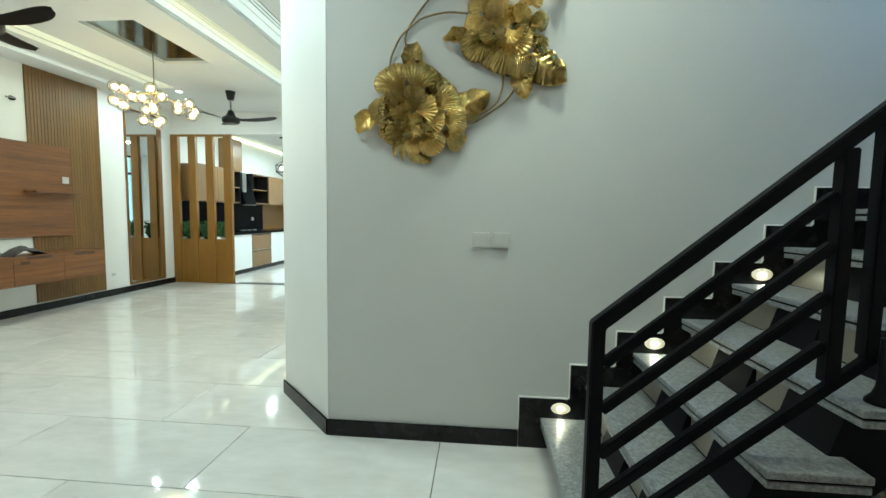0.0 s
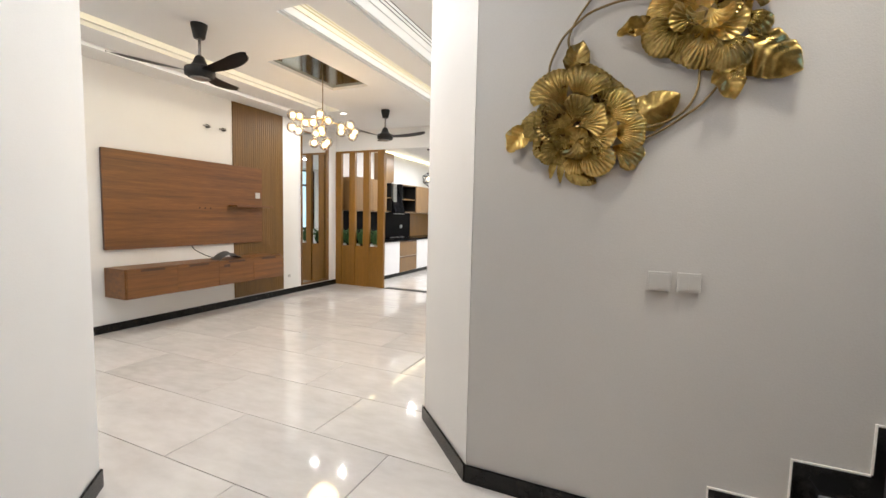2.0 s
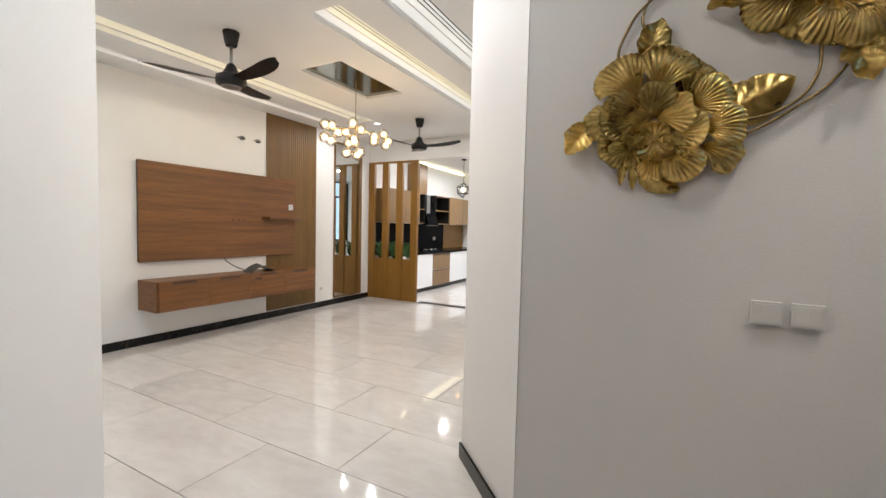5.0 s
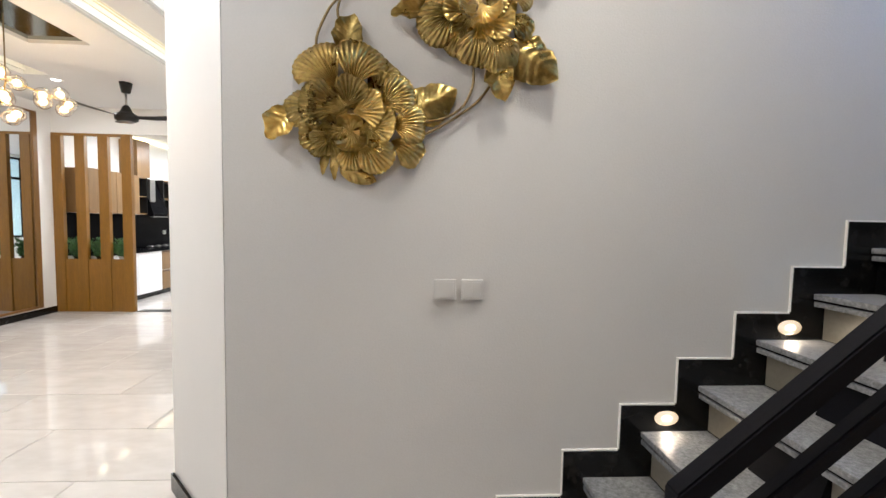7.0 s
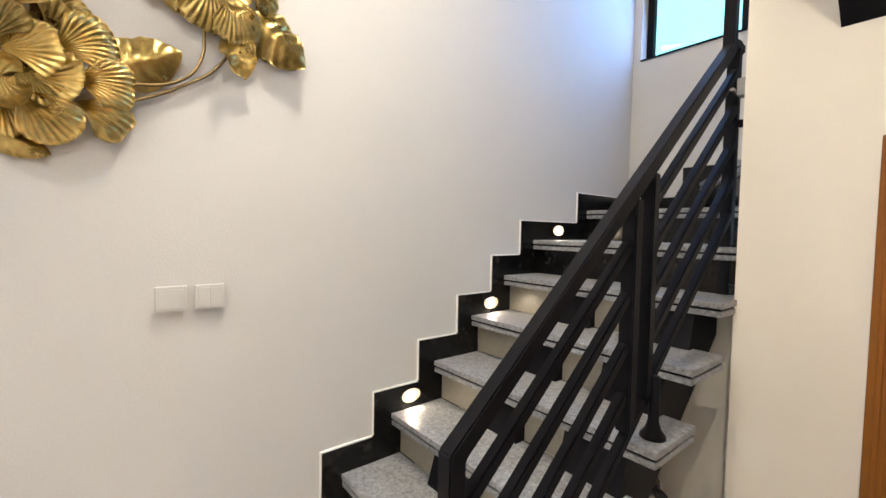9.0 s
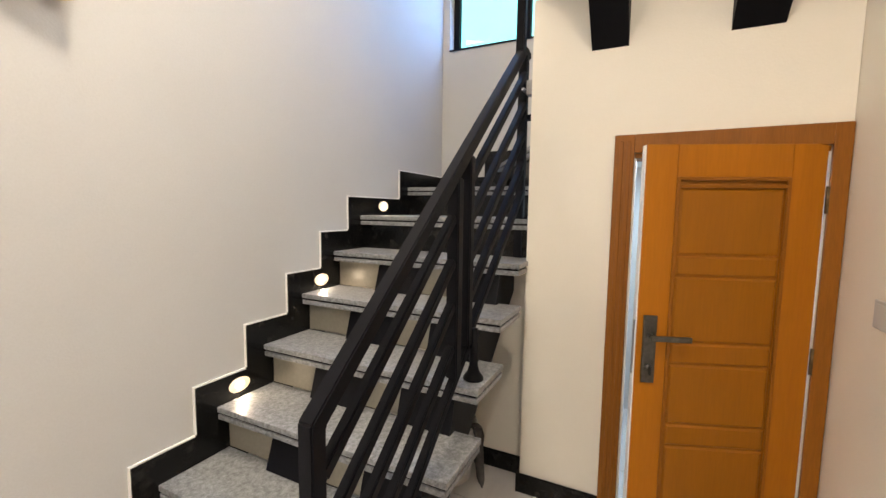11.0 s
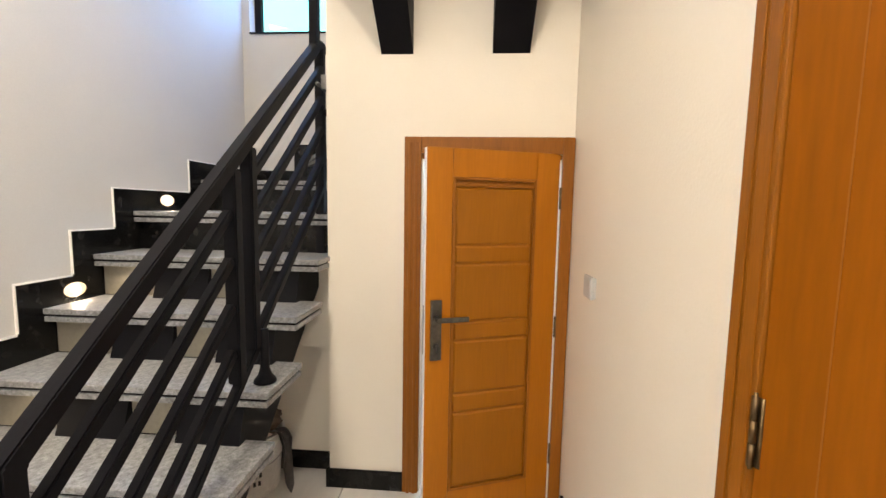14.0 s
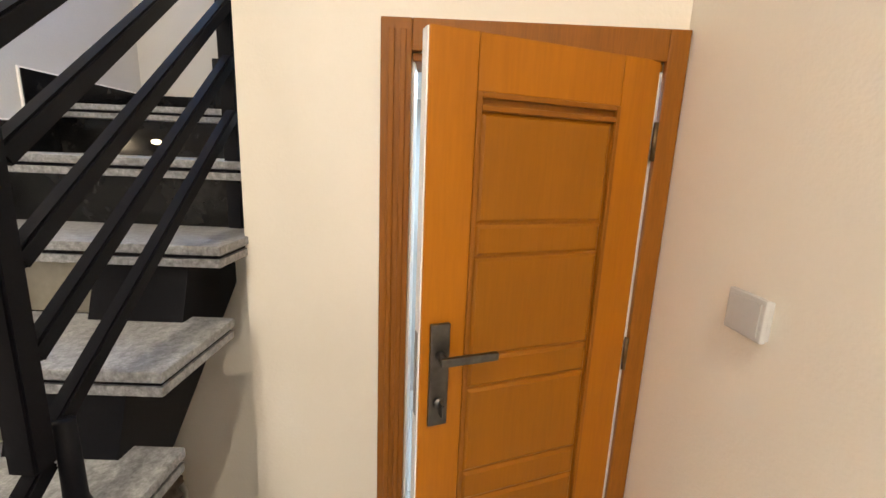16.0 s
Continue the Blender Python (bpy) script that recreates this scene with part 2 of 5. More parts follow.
def bar(bm, p, q, w, h, bevel=0.004):
    """Square tube from p to q, w across and h deep, kept upright."""
    p, q = Vector(p), Vector(q)
    d = (q - p).normalized()
    side = d.cross(Vector((0, 0, 1)))
    side = side.normalized() if side.length > 1e-4 else Vector((1, 0, 0))
    up = side.cross(d).normalized()
    vs = []
    for c in (p, q):
        for a, b in ((-1, -1), (1, -1), (1, 1), (-1, 1)):
            vs.append(bm.verts.new(c + side * a * w / 2 + up * b * h / 2))
    fs = [bm.faces.new([vs[i] for i in f]) for f in ((3, 2, 1, 0), (4, 5, 6, 7), (0, 1, 5, 4), (1, 2, 6, 5), (2, 3, 7, 6), (3, 0, 4, 7))]
    if bevel:
        bmesh.ops.bevel(bm, geom=list({e for f in fs for e in f.edges}), offset=bevel, segments=2, affect="EDGES")
    bmesh.ops.recalc_face_normals(bm, faces=bm.faces)


def sweep(bm, pts, r, seg=8):
    """Round rod through points, smoothed."""
    pts = [Vector(p) for p in pts]
    fine = []
    for i in range(len(pts) - 1):
        p0, p1, p2, p3 = pts[max(i - 1, 0)], pts[i], pts[i + 1], pts[min(i + 2, len(pts) - 1)]
        for k in range(6):
            t = k / 6
            fine.append(0.5 * ((2 * p1) + (p2 - p0) * t + (2 * p0 - 5 * p1 + 4 * p2 - p3) * t * t + (3 * p1 - p0 - 3 * p2 + p3) * t ** 3))
    fine.append(pts[-1])
    rings = []
    for i, c in enumerate(fine):
        d = (fine[min(i + 1, len(fine) - 1)] - fine[max(i - 1, 0)]).normalized()
        u = d.cross(Vector((0.13, 0.97, 0.2))).normalized()
        v = d.cross(u)
        rings.append([bm.verts.new(c + r * (u * math.cos(a) + v * math.sin(a))) for a in (2 * math.pi * k / seg for k in range(seg))])
    for a, b in zip(rings, rings[1:]):
        for i in range(seg):
            bm.faces.new((a[i], a[(i + 1) % seg], b[(i + 1) % seg], b[i]))
    bm.faces.new(rings[0][::-1]), bm.faces.new(rings[-1])
    bmesh.ops.recalc_face_normals(bm, faces=bm.faces)


def mesh_of(name, bm, material, smooth=False):
    me = bpy.data.meshes.new(name)
    bm.to_mesh(me)
    bm.free()
    me.materials.append(material)
    if smooth:
        me.shade_smooth()
    return me


def part(name, bm, material, parent, label="", smooth=False):
    ob = new(name, mesh_of(name, bm, material, smooth))
    if parent:
        ob.parent = parent
    if label:
        ob["label"] = label
    return ob


def share(name, me, parent, m=None):
    ob = new(name, me)
    ob.parent = parent
    if m is not None:
        ob.matrix_basis = m
    return ob


def thing(name, label, category, at=(0, 0, 0), group="", rz=0.0):
    ob = new(name)
    ob.empty_display_size = 0.1
    ob.matrix_world = pose(*at, 0, 0, rz)
    return tagged(ob, label, category, group)


def structure(name, bm, material, label, category):
    return tagged(part(name, bm, material, None), label, category, kind="structure")


# ---- structure ----
T = 0.18
TOP = 5.6
FX0, FX1, FY0, FY1 = TVW - 0.1, BACK + 0.1, FRONT - 0.30, 9.7
floor = structure("floor", one_box(FX0, FX1, FY0, FY1, -0.15, -0.008), M_GROUT, "grey grouted screed under large polished floor tiles", "floor")

structure("wall_stair", one_box(0, BACK, 0, T, 0, TOP), M_GREY, "plaster wall beside the staircase, light grey with its shade in the colour", "wall")
structure("wall_pillar", prism([(-0.003, 0.0), (-0.003, T), (-0.35, 0.545), (-0.53, 0.545)], 0, CEIL), M_OFFW, "off-white painted slanting wall end between hall and living room", "wall")
structure("wall_living_east", one_box(-0.53, -0.35, 0.548, SCREEN + 0.2, 0, CEIL), M_WHITE, "off-white painted living room wall", "wall")
structure("wall_tv", one_box(TVW - T, TVW, -1.0, FY1, 0, CEIL), M_WHITE, "off-white painted living room wall behind the television panel", "wall")
structure("wall_living_front", one_box(TVW, -1.98, -1.0, -0.81, 0, CEIL), M_WHITE, "off-white painted front wall of the living room", "wall")
structure("wall_hall_slant", prism([(-1.73, -0.895), (-1.977, -0.895), (-1.977, -1.03), (-0.60, FRONT), (-0.385, FRONT)], 0, CEIL), M_WHITE,
          "pale painted slanting wall between entrance and living room", "wall")

DX0, DX1, DTOP = 0.34, 1.312, 2.12
bm = bmesh.new()
box(bm, -0.7, DX0, FRONT - 0.23, FRONT - 0.002, 0, TOP)
box(bm, DX1 + 0.018, BACK, FRONT - 0.23, FRONT - 0.002, 0, TOP)
box(bm, DX0, DX1 + 0.018, FRONT - 0.23, FRONT - 0.002, DTOP, TOP)
structure("wall_front", bm, M_CREAM, "cream painted entrance wall with a doorway", "wall")

# wall with the small washroom door, and the recessed wall under the stairs
WY0, WY1, WTOP = -2.215, -1.560, 1.70
bm = bmesh.new()
box(bm, DOORW, DOORW + 0.14, WY1, -1.10, 0, 2.42)
box(bm, DOORW, DOORW + 0.14, FRONT, WY0, 0, 2.42)
box(bm, DOORW, DOORW + 0.14, WY0, WY1, WTOP, 2.42)
structure("wall_washroom", bm, M_CREAM, "cream painted wall around the small door under the stairs", "wall")
structure("wall_under_stairs", one_box(DOORW + 0.143, DOORW + 0.24, -1.098, -0.003, 0, 1.36), M_CREAM, "cream painted wall closing the space under the landing", "wall")

# back wall of the landing with its window
GY0, GY1, GZ0, GZ1 = -1.30, -0.06, 2.77, 3.95
bm = bmesh.new()
box(bm, BACK, BACK + T, GY1, T, 0, TOP)
box(bm, BACK, BACK + T, FRONT - 0.23, GY0, 0, TOP)
box(bm, BACK, BACK + T, GY0, GY1, 0, GZ0)
box(bm, BACK, BACK + T, GY0, GY1, GZ1, TOP)
structure("wall_landing", bm, M_GREY, "wall behind the stair landing with a window, in the same shade-greyed colour", "wall")
win = tagged(new("window_1"), "black framed landing window full of hazy turquoise sky", "window", kind="structure")
for nm, a in (("frame_bar", (GY1 - 0.05, GY1, GZ0, GZ1)), ("frame_bar", (GY0, GY0 + 0.05, GZ0, GZ1)), ("frame_bar", (GY0 + 0.05, GY1 - 0.05, GZ0, GZ0 + 0.02)),
              ("frame_bar", (GY0 + 0.05, GY1 - 0.05, GZ1 - 0.05, GZ1)), ("mullion", (-0.72, -0.68, GZ0 + 0.02, GZ1 - 0.05))):
    part(nm, one_box(BACK + 0.08, BACK + 0.13, *a, bevel=0.004), M_METAL, win)
for a in ((GY0 + 0.05, -0.72), (-0.68, GY1 - 0.05)):
    pane = part("pane", one_box(BACK + 0.10, BACK + 0.106, a[0], a[1], GZ0 + 0.02, GZ1 - 0.05), M_PANE, win)
    pane.visible_shadow = False
part("window_sill", one_box(BACK - 0.012, BACK + 0.08, GY0, GY1, GZ0 - 0.012, GZ0 - 0.001, bevel=0.003), M_METAL, win)
structure("backdrop", one_box(BACK + 2.0, BACK + 2.02, -6, 5, 1.0, 8.0), M_SKY, "hazy turquoise sky outside the landing window", "sky")

# kitchen and living room closing walls
KY0, KY1, KCEIL = SCREEN + 0.2, 9.5, 2.98
structure("wall_kitchen_back", one_box(TVW, 0.0, KY1, KY1 + T, 0, CEIL), M_WHITE, "bright white kitchen end wall", "wall")
KWY0, KWY1, KWZ0, KWZ1 = 8.15, 9.38, 0.95, 2.92
bm = bmesh.new()
box(bm, -0.53, -0.35, SCREEN + 0.2, KWY0, 0, CEIL)
box(bm, -0.53, -0.35, KWY1, KY1, 0, CEIL)
box(bm, -0.53, -0.35, KWY0, KWY1, 0, KWZ0)
box(bm, -0.53, -0.35, KWY0, KWY1, KWZ1, CEIL)
structure("wall_kitchen_east", bm, M_WHITE, "bright white kitchen side wall with a tall window", "wall")
win2 = tagged(new("window_2"), "tall dark framed kitchen window full of pale daylight", "window", kind="structure")
for nm, a in (("frame_bar", (KWY0, KWY0 + 0.05, KWZ0, KWZ1)), ("frame_bar", (KWY1 - 0.05, KWY1, KWZ0, KWZ1)), ("frame_bar", (KWY0 + 0.05, KWY1 - 0.05, KWZ0, KWZ0 + 0.05)),
              ("frame_bar", (KWY0 + 0.05, KWY1 - 0.05, KWZ1 - 0.05, KWZ1)), ("transom", (KWY0 + 0.05, KWY1 - 0.05, 2.38, 2.44)), ("mullion", (8.74, 8.79, KWZ0 + 0.05, 2.38))):
    part(nm, one_box(-0.45, -0.40, *a, bevel=0.004), M_METAL, win2)
for a in ((KWY0 + 0.05, 8.74, KWZ0 + 0.05, 2.38), (8.79, KWY1 - 0.05, KWZ0 + 0.05, 2.38), (KWY0 + 0.05, KWY1 - 0.05, 2.44, KWZ1 - 0.05)):
    part("pane", one_box(-0.428, -0.422, *a), M_PANE, win2).visible_shadow = False
structure("backdrop", one_box(0.30, 0.32, 6.5, 11.0, 0.0, 4.5), M_DAY, "pale daylight outside the kitchen window", "sky")
structure("wall_lintel", one_box(TVW, -0.53, SCREEN + 0.02, SCREEN + 0.2, 2.76, CEIL), M_WHITE, "off-white painted beam over the kitchen opening", "wall")
# unseen porch, added to close off the open doorway
structure("floor_porch", one_box(-1.2, 2.6, -4.2, FY0 - 0.001, -0.15, -0.012), M_GRANITE, "unseen grey stone porch floor added outside the entrance", "floor")
structure("ceiling_porch", one_box(-1.2, 2.6, -4.2, FRONT - 0.232, 3.2, 3.3), M_CEIL, "unseen plain white porch ceiling added outside the entrance", "ceiling")
structure("wall_porch", one_box(-1.2, 2.6, -4.2, -4.05, 0, 3.2), M_CREAM, "unseen plain painted porch wall added outside the entrance", "wall")

# ceilings: the living room's has light troughs, a mirrored recess and two slatted channels
TROUGH = [(-4.47, -4.30, -0.81, 3.45, M_LEDN), (-3.92, -3.62, -0.81, 3.56, M_LEDW)]
CHAN = [(-2.03, -1.704, 0.64, 4.6, M_BARW), (-1.372, -1.04, 0.64, 4.6, M_BARC)]
TRAP = (-3.02, -2.44, 1.48, 2.62)
holes = [(a, b, c, d) for a, b, c, d, _ in TROUGH + CHAN] + [TRAP]
xs = sorted({TVW, -0.35, *[v for h in holes for v in h[:2]]})
ys = sorted({-1.0, SCREEN + 0.02, *[v for h in holes for v in h[2:]]})
bm = bmesh.new()
for xa, xb in zip(xs, xs[1:]):
    for ya, yb in zip(ys, ys[1:]):
        if any(h[0] <= (xa + xb) / 2 <= h[1] and h[2] <= (ya + yb) / 2 <= h[3] for h in holes):
            continue
        box(bm, xa, xb, ya, yb, CEIL, CEIL + 0.02)
for a, b, c, d in holes:
    box(bm, a - 0.02, a, c - 0.02, d + 0.02, CEIL + 0.02, CEIL + 0.14)
    box(bm, b, b + 0.02, c - 0.02, d + 0.02, CEIL + 0.02, CEIL + 0.14)
    box(bm, a, b, c - 0.02, c, CEIL + 0.02, CEIL + 0.14)
    box(bm, a, b, d, d + 0.02, CEIL + 0.02, CEIL + 0.14)
    box(bm, a - 0.02, b + 0.02, c - 0.02, d + 0.02, CEIL + 0.14, CEIL + 0.16)
# stepped mouldings on the trough edges
for a, b, c, d in holes[:2]:
    box(bm, a, a + 0.035, c, d, CEIL + 0.045, CEIL + 0.07)
    box(bm, b - 0.035, b, c, d, CEIL + 0.045, CEIL + 0.07)
for a, b, c, d in holes[2:4]:
    box(bm, a, a + 0.012, c, d, CEIL + 0.022, CEIL + 0.0495)
    box(bm, b - 0.012, b, c, d, CEIL + 0.022, CEIL + 0.0495)
structure("ceiling", bm, M_CEIL, "white plasterboard ceiling with light troughs and slatted channels", "ceiling")
structure("ceiling_hall", prism([(-0.35, 0.0), (0.95, 0.0), (0.95, FRONT), (-0.6, FRONT), (-2.0, -1.0), (-0.35, -1.0)], CEIL, CEIL + 0.2), M_CEIL,
          "white painted ceiling of the entrance hall", "ceiling")
structure("ceiling_stairwell", one_box(-0.7, BACK + T, FRONT - 0.23, T, TOP, TOP + 0.15), M_CEIL, "white painted ceiling high over the stairs", "ceiling")
structure("wall_stairwell_side", one_box(0.95, 1.10, FRONT, -0.003, CEIL + 0.2, TOP), M_CREAM, "cream painted wall closing the stair well above", "wall")
structure("ceiling_washroom", one_box(DOORW + 0.14, BACK, FRONT, -1.1, 1.76, 1.79), M_CEIL, "low white ceiling of the washroom under the stairs", "ceiling")
bm = bmesh.new()
box(bm, TVW + 0.75, -0.53, KY0, KY1, KCEIL, KCEIL + 0.05)
box(bm, TVW, TVW + 0.75, KY0, KY1, KCEIL + 0.12, KCEIL + 0.16)
box(bm, TVW + 0.75, TVW + 0.78, KY0, KY1, KCEIL + 0.05, KCEIL + 0.12)
structure("ceiling_kitchen", bm, M_CEIL, "white kitchen ceiling with a lit cove", "ceiling")
strip = thing("led_strip", "warm glowing light strip in the kitchen cove", "light strip", (0, 0, 0))
part("diffuser_or_halo", one_box(TVW + 0.005, TVW + 0.035, KY0 + 0.05, KY1 - 0.05, KCEIL + 0.050, KCEIL + 0.075), M_LEDW, strip)
for a, b, c, d, m in TROUGH:
    strip = thing("led_strip", "glowing light strip along a ceiling trough", "light strip", (0, 0, 0), group="ceiling light strips")
    part("diffuser_or_halo", one_box(b - 0.03, b - 0.004, c + 0.04, d - 0.04, CEIL + 0.076, CEIL + 0.125), m, strip)
for a, b, c, d, m in CHAN:
    grille = thing("linear_light", "row of glowing light bars in a recessed ceiling channel", "light bars", (0, 0, 0), group="linear ceiling lights")
    part("backing", one_box(a + 0.002, b - 0.002, c + 0.004, d - 0.004, CEIL + 0.0505, CEIL + 0.058), M_DARK, grille)
    # recess surface given its own glow to imitate cove light falling on it
    part("lit_recess_panel", one_box(a + 0.014, a + 0.112, c + 0.006, d - 0.006, CEIL + 0.044, CEIL + 0.0500, bevel=0.001), M_BARC, grille, "pale recess panel that glows in place of the cove light on it")
    part("divider_lip", one_box(a + 0.113, a + 0.122, c + 0.006, d - 0.006, CEIL + 0.040, CEIL + 0.0500, bevel=0.002), M_CEIL, grille, "white painted lip")
    for x0, w in ((0.124, 0.066), (0.206, 0.024), (0.246, 0.024), (0.286, 0.022)):
        part("light_bar", one_box(a + x0, a + x0 + w, c + 0.006, d - 0.006, CEIL + 0.046, CEIL + 0.0500, bevel=0.001), M_BARC if x0 > 0.28 else m, grille)
mir = thing("ceiling_mirror", "smoked mirror panel recessed in the ceiling", "mirror", (0, 0, 0))
part("mirror_plate", one_box(TRAP[0] + 0.003, TRAP[1] - 0.003, TRAP[2] + 0.003, TRAP[3] - 0.003, CEIL + 0.035, CEIL + 0.045), M_TMIRROR, mir)

# downlights
bm = bmesh.new()
lathe(bm, (0, 0, 0), [(0.044, -0.004), (0.062, -0.012), (0.066, -0.006), (0.066, 0.0), (0.044, 0.0)])
RING = mesh_of("trim_ring", bm, M_CEIL, True)
bm = bmesh.new()
lathe(bm, (0, 0, 0), [(0.043, -0.008), (0.043, -0.002)])
DISC = mesh_of("lens", bm, M_DISC)
# includes fittings for the two added, unseen living room downlights
for x, y, z in [(a, b, CEIL) for a, b, _ in SPOTS + HALL] + [(-3.6, 6.2, KCEIL), (-3.6, 8.0, KCEIL), (-2.2, 7.0, KCEIL)]:
    dl = thing("downlight", "small round white recessed ceiling downlight, switched on", "downlight", (x, y, z), group="recessed downlights")
    share("trim_ring", RING, dl)
    share("lens", DISC, dl)


# ---- baseboards ----
def baseboard(p, q, normal, h=0.10, t=0.014):
    bm = bmesh.new()
    p, q, nrm = Vector((*p, 0)), Vector((*q, 0)), Vector((*normal, 0)).normalized()
    prism([(p.x, p.y), (q.x, q.y), (q.x + nrm.x * t, q.y + nrm.y * t), (p.x + nrm.x * t, p.y + nrm.y * t)], 0.0, h, bm)
    bmesh.ops.bevel(bm, geom=[e for e in bm.edges if all(v.co.z > h - 1e-4 for v in e.verts)], offset=0.004, segments=2, affect="EDGES")
    return structure("baseboard", bm, M_BLACK_ST, "black polished stone skirting along the wall", "baseboard")


baseboard((-0.003, -0.002), (1.135, -0.002), (0, -1))
baseboard((-0.536, 0.545), (-0.003, -0.004), (-1, -1))
baseboard((TVW + 0.002, -0.80), (TVW + 0.002, SCREEN - 0.002), (1, 0))
baseboard((-1.73, -0.893), (-0.40, FRONT + 0.015), (1, 1))
baseboard((DOORW - 0.002, -1.485), (DOORW - 0.002, -1.0985), (-1, 0))
baseboard((DOORW + 0.14, -1.098), (DOORW - 0.016, -1.098), (0, 1))
baseboard((DOORW + 0.141, -1.08), (DOORW + 0.141, -0.02), (-1, 0))
baseboard((1.43, FRONT), (DOORW - 0.09, FRONT), (0, 1), 0.09)
structure("threshold_strip", one_box(-3.67, -0.53, SCREEN + 0.03, SCREEN + 0.19, 0.001, 0.006, bevel=0.002), M_DARK, "black stone strip across the kitchen opening", "threshold")

# ---- entrance door ----
frame1 = tagged(new("door_frame"), "moulded brown wooden casing of the entrance door", "door frame", kind="structure")
for nm, a in (("casing", (DX1, DX1 + 0.083, FRONT, FRONT + 0.022, 0, DTOP + 0.10)), ("casing", (DX0 - 0.105, DX0, FRONT, FRONT + 0.022, 0, DTOP + 0.10)),
              ("casing", (DX0, DX1, FRONT, FRONT + 0.022, DTOP, DTOP + 0.10)), ("jamb", (DX1 + 0.005, DX1 + 0.017, FRONT - 0.225, FRONT - 0.075, 0, DTOP - 0.03)),
              ("jamb", (DX0 + 0.001, DX0 + 0.03, FRONT - 0.225, FRONT + 0.004, 0, DTOP - 0.03)), ("head", (DX0 + 0.001, DX1 - 0.001, FRONT - 0.225, FRONT + 0.004, DTOP - 0.03, DTOP - 0.001))):
    part(nm, one_box(*a, bevel=0.002 if nm == "jamb" else 0.005), M_FRAMEW, frame1)
part("seal", one_box(DX1 - 0.006, DX1 + 0.0045, FRONT - 0.16, FRONT - 0.10, 0.001, DTOP - 0.031), M_GROOVE, frame1)
for k, (x, w) in enumerate(((0.012, 0.030), (0.050, 0.024))):
    part("moulding", one_box(DX1 + x, DX1 + x + w, FRONT + 0.0225, FRONT + 0.0245 + 0.001 * k, 0.001, DTOP + 0.06, bevel=0.002), M_FRAMEW, frame1)

leaf = thing("entrance_door", "brown grooved wooden entrance door, slightly ajar in its casing", "door", (DX1 - 0.004, FRONT + 0.021, 0), rz=24)
W = 0.93
part("leaf", one_box(-W, -0.003, -0.045, 0, 0.008, DTOP - 0.036, bevel=0.003), M_MAIN, leaf)
# grooves are dark strips laid on the face, their shade put into the colour
for k in range(6):
    x = -W + 0.34 + k * 0.095
    part("groove", one_box(x, x + 0.012, -0.0465, -0.0452, 0.20, 1.98), M_GROOVE, leaf)
for k in range(3):
    part("groove", one_box(-W + 0.17, -W + 0.33, -0.0465, -0.0452, 1.62 + k * 0.10, 1.632 + k * 0.10), M_GROOVE, leaf)
for k in range(9):
    x = -0.085 - k * 0.068 - 0.006 * (k % 2)
    part("seam", one_box(x, x + 0.0022, 0.0002, 0.0008, 0.03, DTOP - 0.05), M_FRAMEW, leaf)
lock = part("lock_plate", one_box(-W + 0.012, -W + 0.085, -0.072, -0.0467, 0.80, 1.10, bevel=0.006), M_STEEL, leaf, "grey metal lock plate")
part("lever", one_box(-W + 0.03, -W + 0.16, -0.105, -0.087, 0.84, 0.865, bevel=0.006), M_STEEL, lock)
part("spindle", one_box(-W + 0.035, -W + 0.058, -0.09, -0.073, 0.842, 0.863), M_STEEL, lock)
for z in (0.30, 1.11, 1.85):
    hb = bmesh.new()
    for j in range(3):
        tube(hb, (0.001, 0.004, z - 0.055 + 0.038 * j), (0.001, 0.004, z - 0.020 + 0.038 * j), 0.0055)
    tube(hb, (0.001, 0.004, z - 0.060), (0.001, 0.004, z + 0.062), 0.003)
    box(hb, -0.011, -0.004, -0.001, 0.0022, z - 0.055, z + 0.056)
    part("hinge", hb, M_BRASS, leaf, "dull brass hinge", True)

# ---- washroom door under the stairs ----
frame2 = tagged(new("door_frame"), "moulded brown wooden casing of the small door", "door frame", kind="structure")
# linings are white to put the washroom's light in the gap into their colour
for nm, a in (("casing", (DOORW - 0.02, DOORW, WY1, WY1 + 0.08, 0, WTOP + 0.078)), ("casing", (DOORW - 0.02, DOORW, FRONT + 0.001, WY0, 0, WTOP + 0.078)),
              ("casing", (DOORW - 0.02, DOORW, WY0, WY1, WTOP, WTOP + 0.078)), ("lining", (DOORW + 0.002, DOORW + 0.135, WY1 - 0.008, WY1 - 0.001, 0, WTOP - 0.022)),
              ("lining", (DOORW + 0.002, DOORW + 0.135, WY0 + 0.001, WY0 + 0.006, 0, WTOP - 0.022)), ("head", (DOORW - 0.004, DOORW + 0.135, WY0 + 0.001, WY1 - 0.001, WTOP - 0.022, WTOP - 0.001))):
    part(nm, one_box(*a, bevel=0.004 if nm != "lining" else 0.001), M_BEAD if nm == "lining" else M_FRAMEW, frame2)
for k in range(2):
    y = WY1 + 0.014 + k * 0.03
    part("moulding", one_box(DOORW - 0.027, DOORW - 0.0205, y, y + 0.016, 0.001, WTOP + 0.05, bevel=0.003), M_FRAMEW, frame2)

wd = thing("washroom_door", "varnished orange-brown panelled wooden door, standing ajar", "door", (DOORW - 0.010, WY0 + 0.010, 0), rz=20)
# leaf runs along +y from its hinges; its face looks to -x
LW, LT, LH = 0.632, 0.038, WTOP + 0.004
STILE = 0.115


